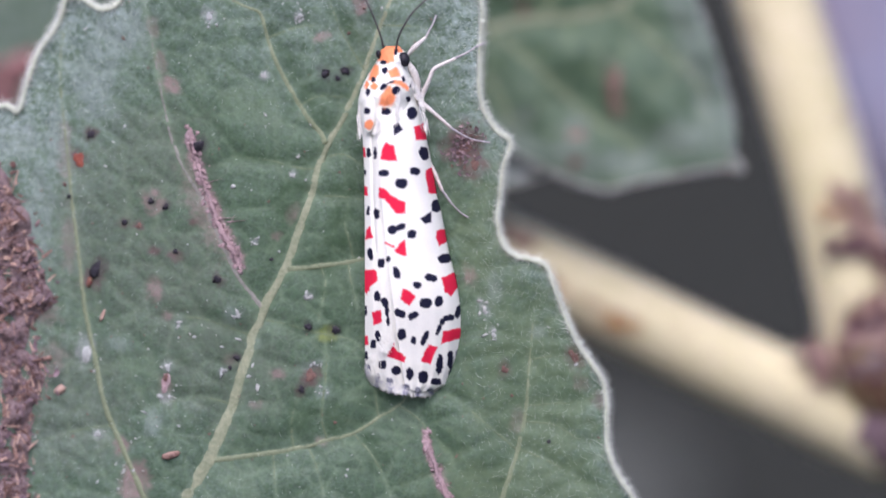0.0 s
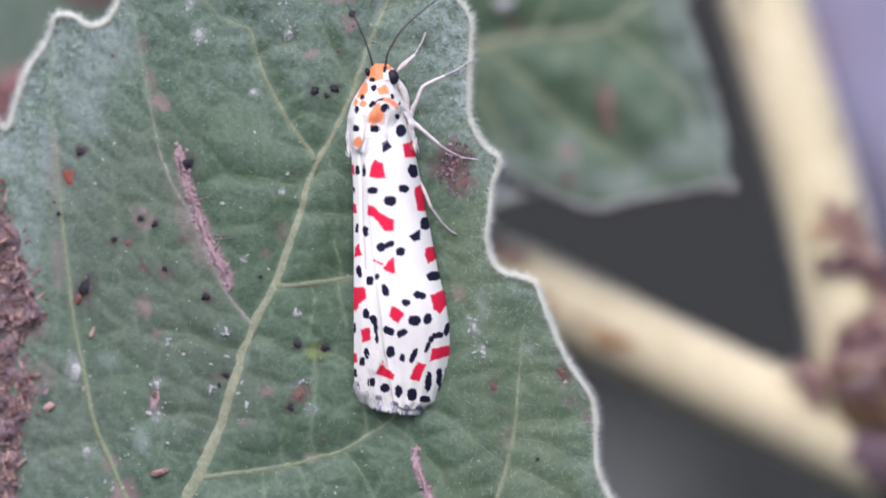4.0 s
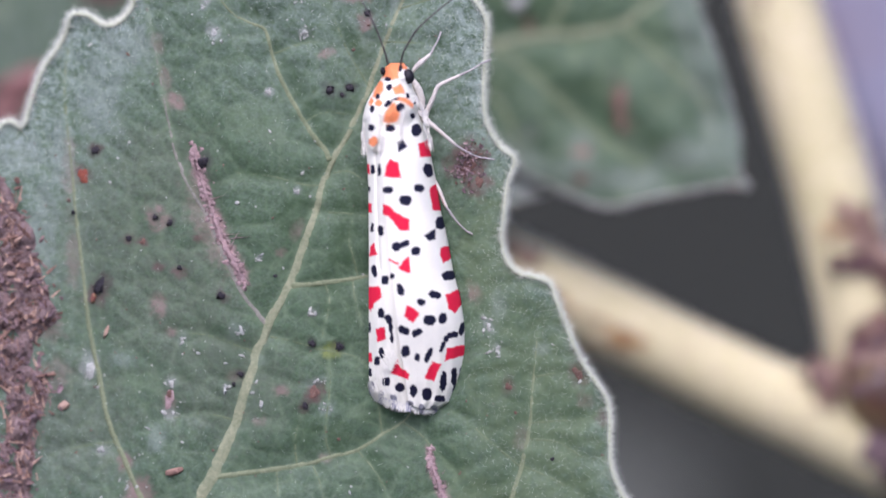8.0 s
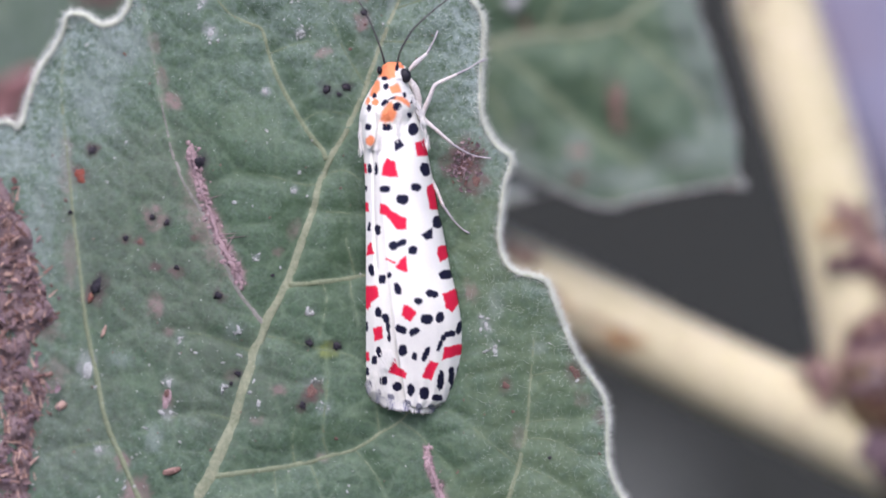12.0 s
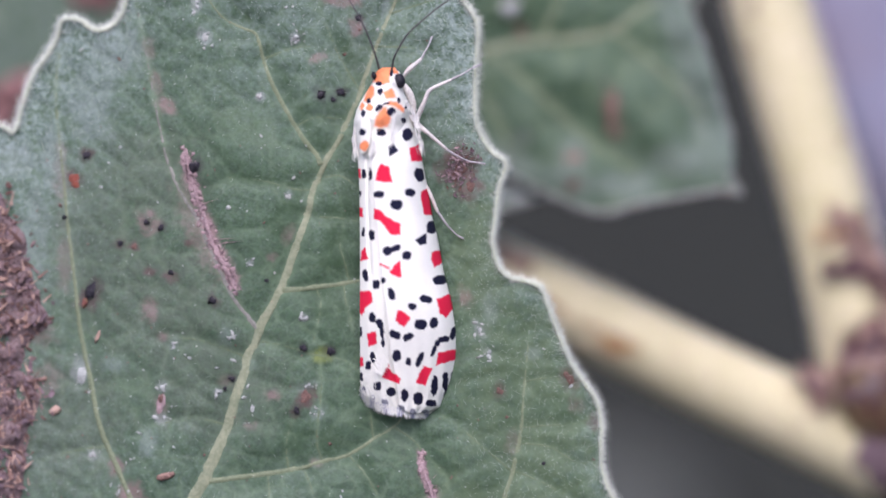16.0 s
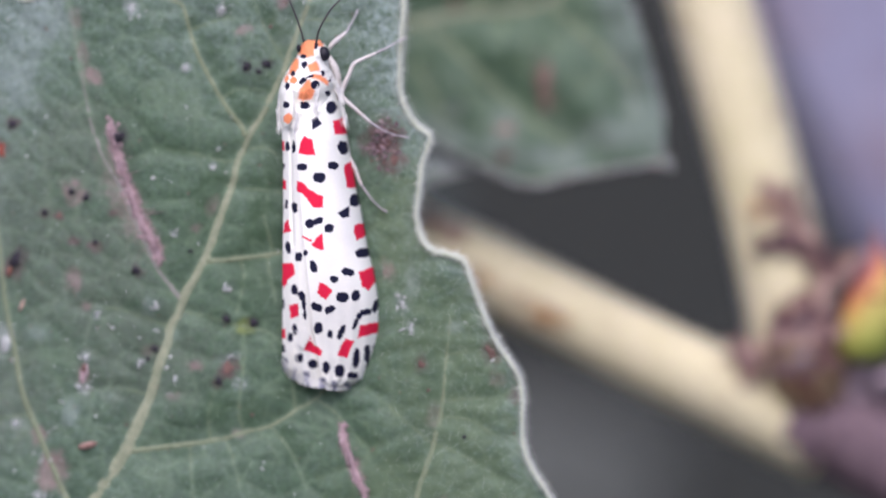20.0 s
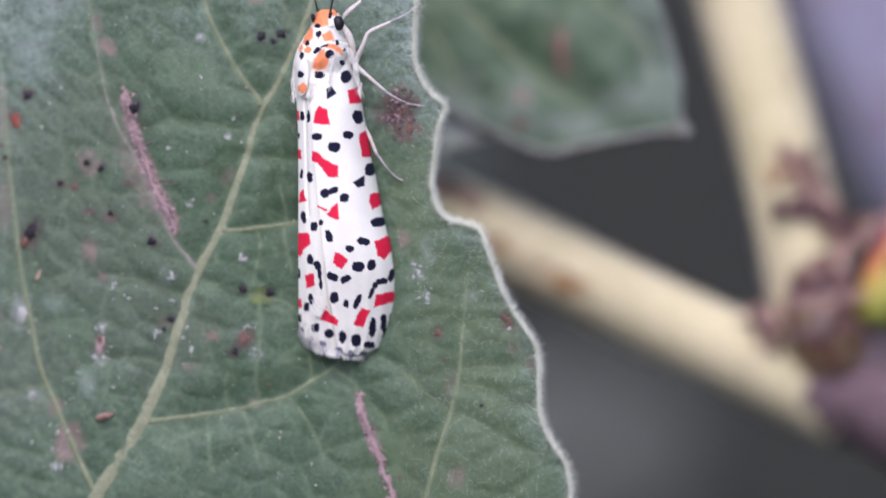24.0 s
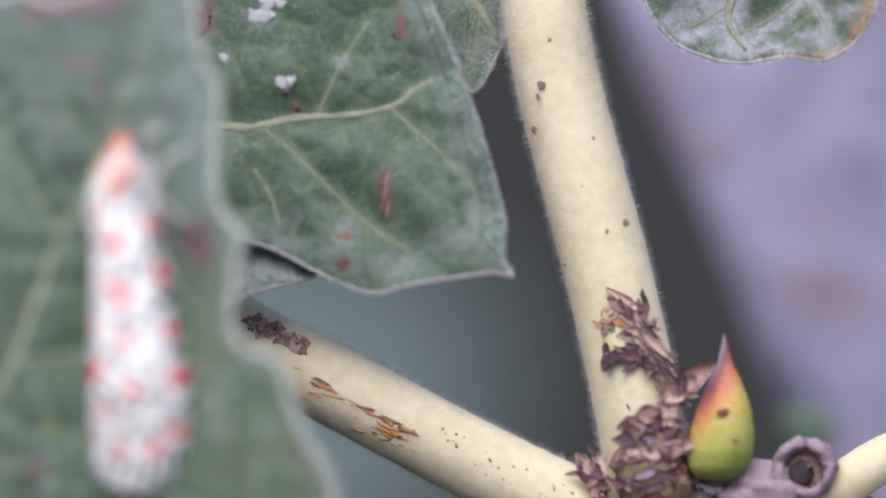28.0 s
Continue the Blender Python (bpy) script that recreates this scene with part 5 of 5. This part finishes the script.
plain_leaf("back_leaf", "green leaf with whitish mottled veins and a rusty edge", [(1118, -40), (1150, 22), (1180, 62), (1215, 88), (1300, 112), (1390, 101), (1458, 106), (1512, 76), (1546, 22), (1575, -60), (1560, -220), (1400, -330), (1220, -280), (1119, -41)], -22.0, BACK_LEAF, (0.3, 0.2), 12.0, 0.3, CRUST, vein_material=VEIN, fuzzy=2, marks=[([(1290, 20, 30, 70, 0), (1250, 10, 50, 24, -10), (1230, 60, 40, 12, -20), (1310, 80, 40, 22, 0), (1370, 45, 60, 12, -35), (1410, 10, 40, 14, -40), (1460, 40, 14, 60, -20), (1440, 70, 40, 10, 20), (1350, 90, 60, 10, 0), (1200, 40, 30, 20, 0), (1500, 20, 20, 14, 0)], (0.44, 0.42, 0.46), 0.55), ([(1530, 40, 18, 50, 25), (1480, 95, 50, 10, -10), (1400, 100, 40, 6, 0)], (0.40, 0.22, 0.10), 0.7)])
plain_leaf("dull_leaf", "small dim green leaf far behind the bud", [(1375, 745), (1395, 722), (1440, 715), (1475, 738), (1482, 765), (1450, 792), (1400, 790), (1376, 746)], -55.0, DIM, (0.0, 0.0), 24.0, 0.1, group="far leaves")
plain_leaf("pale_leaf", "large smooth pale violet-grey leaf underside far behind the twig", [(1000, -260), (1080, -20), (1150, 170), (1240, 360), (1315, 540), (1375, 690), (1450, 850), (1500, 1050), (1800, 1300), (2300, 1300), (2500, 500), (2300, -500), (1500, -700), (1100, -600), (1001, -261)], -72.0, VIOLET, (0.0, 0.0), 60.0, group="far leaves")
plain_leaf("dull_leaf", "dull blue-green leaf in the shade far behind", [(-100, 300), (300, 330), (650, 420), (830, 520), (880, 660), (860, 820), (760, 960), (500, 1080), (100, 1000), (-101, 301)], -260.0, TEAL, (0.0, 0.0), 60.0, group="far leaves")
plain_leaf("dull_leaf", "dull grey-green dead leaf low behind the twigs", [(640, 1060), (800, 1000), (1000, 1010), (1130, 1090), (1100, 1250), (850, 1330), (660, 1230), (641, 1061)], -120.0, MAUVE, (0.0, 0.0), 60.0, group="far leaves")


# a leaf behind the upper left corner
corner = thing("back_leaf", "green leaf with reddish blotches behind the lobed leaf", "leaf", "leaves behind")
CORNER = polyline([(-420, -320), (0, -420), (330, -330), (420, -60), (330, 160), (120, 330), (-150, 420), (-420, 300), (-421, -319)], 6)[:-1]
blade("leaf_blade", CORNER, spot, lambda x, y: -24 + 0.4 * np.sin(x * 0.01) + 0 * y, lambda x, y: 0.25 + 0 * x, [(polyline([(-300, 250), (0, 60), (250, -250)]), 6.0)], BACK_LEAF, corner, 24.0)
for x, y, a, b in ((200, 0, 1.5, 0.9), (235, -30, 1.3, 1.0), (60, 170, 1.6, 0.8), (20, 225, 1.3, 0.7), (-60, 100, 0.9, 0.7)):
    part("red_blotch", blob(Shape(), spot(x, y, -23.6), (a * MM, b * MM, 0.3 * MM), 0.3, 0.6, 8, 14), BLOTCH, corner)


# ---- spots, scars and crumbs on the leaf ----
def patch(name, x, y, rx, ry, lean, material, parent=None, lift=0.05, ragged=0.35, label=""):
    """A thin irregular crust that follows the leaf."""
    rings, sides = 5, 18
    c, s = math.cos(radians(lean)), math.sin(radians(lean))
    ph = rng.random(3) * 6.28
    xs, ys, hs = [x], [y], [lift]
    for i in range(1, rings + 1):
        for k in range(sides):
            a = 2 * math.pi * k / sides
            r = i / rings * (1 + ragged * (0.5 * math.sin(2 * a + ph[0]) + 0.35 * math.sin(3 * a + ph[1]) + 0.25 * math.sin(6 * a + ph[2])))
            u, v = r * rx * math.cos(a), r * ry * math.sin(a)
            xs.append(x + c * u - s * v)
            ys.append(y + s * u + c * v)
            hs.append(lift * (1 - (i / rings) ** 3) * rng.uniform(0.5, 1.3) - (0.06 if i == rings else 0))
    w = leaf_height(xs, ys) + np.array(hs) + 0.015
    faces = [(0, 1 + k, 1 + (k + 1) % sides) for k in range(sides)]
    for i in range(rings - 1):
        for k in range(sides):
            a, b = 1 + i * sides + k, 1 + i * sides + (k + 1) % sides
            faces.append((a, a + sides, b + sides, b))
    shape = Shape().put([spot(p, q, h) for p, q, h in zip(xs, ys, w.tolist())], [f[::-1] for f in faces])
    return part(name, shape, material, parent, label)


# raised middles of the dead spots
for x, y, a, b, lean in [(169, 335, 12, 12, 0), (850, 318, 13, 15, 10), (1045, 685, 8, 13, -20), (922, 708, 6, 8, 0), (578, 718, 8, 14, 35), (275, 452, 6, 5, 20), (870, 345, 10, 8, 30)]:
    patch("dead_spot", x, y, a, b, lean, RED_CRUMB if x == 169 else BROWN_SPOT, leaf, 0.03, 0.5)
for x, y, a, b, lean in [(182, 680, 8, 19, 10), (325, 702, 6, 5, 0), (400, 82, 6, 8, -30), (497, 187, 5, 5, 0), (560, 82, 5, 5, 0)]:
    patch("white_crust", x, y, a, b, lean, WHITE_CRUST, leaf, 0.06, 0.3)

patch("dead_spot", 322, 730, 9, 19, 4, SCAR, leaf, 0.04, 0.3)
patch("dead_spot", 322, 722, 5, 11, 4, BROWN_SPOT, leaf, 0.06, 0.3)

# long dried scars along the veins
def scar(line, radii, spread, label):
    pts = curve(line, 10)
    w = leaf_height([p[0] for p in pts], [p[1] for p in pts])
    ob = part("dried_scar", tube(Shape(), [spot(p[0] + rng.normal(0, 1.3), p[1], float(h) + 0.05) for p, h in zip(pts, w)], [0.55 * r * UNIT * MM for r in radii], 12, 0.2, 1.2), SCAR, leaf, label)
    bits = Shape()
    for k in range(300):
        i = rng.integers(0, len(pts) - 1)
        x, y = pts[i][0] + rng.normal(0, spread), pts[i][1] + rng.normal(0, 7)
        r = rng.uniform(1.2, 4.2) * UNIT * MM
        blob(bits, on_leaf(x, y, 0.02), (r, r * rng.uniform(0.5, 1.5), 0.014 * MM), rng.uniform(0, 3), 0.9, 4, 7)
    for k in range(50):
        i = rng.integers(0, len(pts) - 1)
        x, y = pts[i][0] + rng.normal(0, 6), pts[i][1] + rng.normal(0, 7)
        a, long = rng.normal(1.2, 1.2), rng.uniform(5, 14)
        hair(bits, on_leaf(x, y, 0.02), on_leaf(x + long * math.cos(a), y + long * math.sin(a), rng.uniform(0.03, 0.09)), 0.025 * MM)
    tagged(part("scar_flake", bits, SCAR, ob), kind="stuff")
    return ob


scar([(368, 290), (374, 320), (383, 360), (398, 400), (412, 440), (430, 478), (447, 508), (456, 530)], [6, 7, 3, 5, 7, 7, 6, 3], 5.0, "pinkish dried scar along a vein")
scar([(782, 822), (788, 850), (800, 885), (822, 940), (845, 1000), (866, 1045)], [2, 4, 6, 6, 7, 7], 2.8, "pinkish dried scar near the lower edge")
spikes = Shape()
for (xa, ya), (xb, yb) in (((392, 378), (424, 368)), ((415, 440), (452, 437)), ((430, 446), (470, 442)), ((425, 470), (446, 430)), ((440, 500), (466, 520))):
    hair(spikes, on_leaf(xa, ya, 0.04), on_leaf(xb, yb, 0.16), 0.045 * MM)
part("scar_spike", spikes, SCAR, leaf)
patch("dead_spot", 364, 300, 9, 20, 5, SCAR, leaf, 0.03, 0.4)
patch("dead_spot", 380, 312, 9, 13, 10, BLACK_CRUMB, leaf, 0.2, 0.4, "black end of the scar")

# droppings that lie on the leaf
PELLETS = [(605, 183, 9, 10, 0), (641, 180, 9, 8, 20), (627, 192, 5, 5, 0), (575, 632, 8, 9, 0), (622, 638, 9, 10, 0), (200, 530, 12, 20, 35), (191, 290, 10, 9, 0), (323, 418, 7, 7, 0), (250, 446, 7, 6, 0), (413, 548, 9, 8, 0), (48, 450, 9, 10, 0),
           (297, 408, 6, 6, 0), (447, 686, 8, 6, 20), (562, 742, 7, 9, 0), (672, 48, 7, 6, 0), (436, 704, 5, 5, 0), (152, 400, 5, 5, 0), (340, 498, 6, 5, 0), (1000, 835, 4, 4, 0), (510, 512, 5, 4, 0)]
for k in range(130):
    x, y = 850 + rng.normal(0, 15), 314 + rng.normal(0, 19)
    r = rng.uniform(0.9, 3.2) * UNIT * MM
    part("dead_spot_crust", flake(Shape(), on_leaf(x, y, 0.05), 1.6 * r, r * rng.uniform(0.4, 1), rng.uniform(0, 3), 0.4, rng.uniform(-0.06, 0.06) * MM), (KNOT, BROWN_SPOT, KNOT, SCAR, KNOT)[k % 5], leaf)
for x, y, a, b, lean in PELLETS:
    ob = part("frass_pellet", blob(Shape(), on_leaf(x, y, 0.07), (0.66 * a * UNIT * MM, 0.66 * b * UNIT * MM, 0.13 * min(a, b) * UNIT * MM), -radians(lean), 0.9, 8, 12), BLACK_CRUMB)
    tagged(ob, "small black dry dropping lying on the leaf", "dropping", "droppings on the leaf")
for x, y, a, b, lean, m, label in [(135, 742, 11, 8, -20, PALE_CRUMB, "pale orange crumb lying on the leaf"), (330, 858, 17, 6, -12, SCALE, "rusty brown chip lying on the leaf"), (210, 612, 3, 12, 25, PALE_CRUMB, "pale straw splinter lying on the leaf"),
                                   (187, 552, 5, 9, 20, STUB, "rusty brown crumb beside a dropping"), (78, 745, 13, 10, 0, PALE_CRUMB, "tan crumb at the foot of the debris")]:
    ob = part("plant_crumb", blob(Shape(), on_leaf(x, y, 0.08), (a * UNIT * MM, b * UNIT * MM, 0.5 * min(a, b) * UNIT * MM), radians(-lean), 0.4, 7, 10), m)
    tagged(ob, label, "crumb", "crumbs on the leaf")

# heap of brown chewed debris at the leaf's side
HEAP = [(-150, 330), (-20, 335), (20, 330), (45, 365), (60, 400), (84, 430), (90, 470), (105, 520), (132, 575), (122, 600), (90, 630), (88, 660), (112, 690), (112, 730), (92, 780), (88, 830), (80, 880), (84, 930), (60, 985), (0, 985), (10, 900), (14, 840), (28, 790), (30, 730), (8, 705), (-30, 700), (-150, 720)]
heap = thing("debris_heap", "heap of brown chewed crumbs and bark bits on the leaf", "debris")
mat_line = polyline([*HEAP, HEAP[0]], 4)[:-1]


def heap_rise(x, y):
    d = distance_to([*mat_line, mat_line[0]], x, y)
    lump = np.array([noise.noise((a * 0.035, b * 0.035, 2.0)) + 0.5 * noise.noise((a * 0.12, b * 0.12, 4.0)) for a, b in zip(x, y)])
    return leaf_height(x, y) - 0.06 + step(0, 24, d) * (0.34 + 0.75 * lump)


blade("heap_bed", mat_line, spot, heap_rise, lambda x, y: np.zeros(len(x)), [], HEAP_BED, heap, 7.0, None, "fine grey-brown crumbly bed", 0.1)
px, py = rng.uniform(-40, 135, 2300), rng.uniform(330, 985, 2300)
ok = inside(mat_line, px + rng.normal(0, 10, 2300), py)
px, py = px[ok], py[ok]
tops = heap_rise(px, py)
shapes = {"chewed_debris": Shape(), "pale_debris": Shape(), "rust_debris": Shape(), "splinter": Shape(), "dark_debris": Shape()}
for i, (x, y, h) in enumerate(zip(px.tolist(), py.tolist(), tops.tolist())):
    k, a = rng.random(), rng.uniform(0, 3.14)
    at = spot(x, y, h + rng.uniform(0.0, 0.12))
    r = rng.uniform(1.0, 2.9) ** 1.6 * UNIT * MM
    if i % 4 == 0:
        long = rng.uniform(8, 30) * UNIT * (1.6 if i % 32 == 0 else 1)
        a = rng.normal(1.9, 0.8)
        tube(shapes[("splinter", "pale_debris", "dark_debris", "chewed_debris")[i // 4 % 4]], [at, at + Vector((math.cos(a) * long, math.sin(a) * long, rng.uniform(-0.05, 0.25))) * MM], [rng.uniform(0.03, 0.12) * MM * (1.4 if i % 32 == 0 else 1), 0.03 * MM], 5, 0.4)
    elif i % 8 == 1:
        kind = ("chewed_debris", "rust_debris", "pale_debris", "dark_debris", "rust_debris")[i // 4 % 5]
        flake(shapes[kind], at, rng.uniform(5, 14) * UNIT * MM, rng.uniform(2, 5) * UNIT * MM, rng.normal(1.9, 0.8), rng.uniform(-0.2, 0.4), rng.uniform(-0.15, 0.15) * MM)
    else:
        kind = "chewed_debris" if k < 0.36 else "dark_debris" if k < 0.60 else "rust_debris" if k < 0.86 else "pale_debris"
        blob(shapes[kind], at, (1.2 * r, r * rng.uniform(0.35, 0.9), r * rng.uniform(0.2, 0.5)), a, 0.8, 4, 6)
for key, m in (("chewed_debris", CRUMB), ("pale_debris", PALE_CRUMB), ("rust_debris", KNOT), ("splinter", SCALE), ("dark_debris", BROWN_SPOT)):
    tagged(part(key, shapes[key], m, heap, smooth=False), kind="stuff")
edge_bits = Shape()
for _ in range(260):
    k = rng.random()
    x, y = 545 + 170 * k + rng.normal(0, 8), -85 - 30 * k + rng.normal(8, 11)
    r = rng.uniform(2, 7) * UNIT * MM
    blob(edge_bits, on_leaf(x, y, 0.1), (r, r * 0.7, r * 0.6), rng.uniform(0, 3), 0.5, 4, 6)
ob = tagged(part("edge_debris", edge_bits, SCAR, None, "", False), "reddish brown crumbs caught on the leaf margin", "debris")

# fine white dust
dust = Shape()
dx, dy = rng.uniform(-20, 1110, 260), rng.uniform(-100, 1040, 260)
ok = inside(OUTLINE, dx, dy) & (rng.random(260) < 0.35 + 0.65 * step(900, 200, dx))
for x, y, h in zip(dx[ok].tolist(), dy[ok].tolist(), leaf_height(dx[ok], dy[ok]).tolist()):
    r = abs(rng.normal(0, 1.1)) + 0.5
    blob(dust, spot(x, y, h + 0.03), (r * UNIT * MM, r * rng.uniform(0.6, 1.6) * UNIT * MM, 0.03 * MM), rng.uniform(0, 3), 0.5, 4, 6)
for x, y, a, b, lean in [*CHALK, *CHALK_MORE[:4], (470, 745, 40, 30, 0), (300, 820, 40, 40, 0), (250, 880, 40, 30, 0), (400, 640, 40, 30, 0), (520, 300, 50, 50, 0), (560, 60, 40, 40, 0), (890, 620, 12, 40, -20)]:
    for _ in range(7):
        r = abs(rng.normal(0, 1.3)) + 0.7
        blob(dust, on_leaf(x + rng.normal(0, 0.6 * a), y + rng.normal(0, 0.6 * b), 0.02), (r * UNIT * MM, r * rng.uniform(0.7, 2.4) * UNIT * MM, 0.02 * MM), rng.uniform(0, 3), 0.9, 4, 7)
tagged(part("white_dust", dust, WHITE_CRUST, leaf, "white dust flecks on the blade"), kind="stuff")
specks = Shape()
dx, dy = rng.uniform(-20, 1110, 130), rng.uniform(-100, 1040, 130)
ok = inside(OUTLINE, dx, dy)
for x, y, h in zip(dx[ok].tolist(), dy[ok].tolist(), leaf_height(dx[ok], dy[ok]).tolist()):
    r = abs(rng.normal(0, 1.2)) + 0.8
    blob(specks, spot(x, y, h + 0.005), (r * UNIT * MM, r * rng.uniform(0.6, 1.8) * UNIT * MM, 0.02 * MM), rng.uniform(0, 3), 0.9, 4, 8)
tagged(part("brown_dust", specks, BROWN_SPOT, leaf, "small brown specks"), kind="stuff")
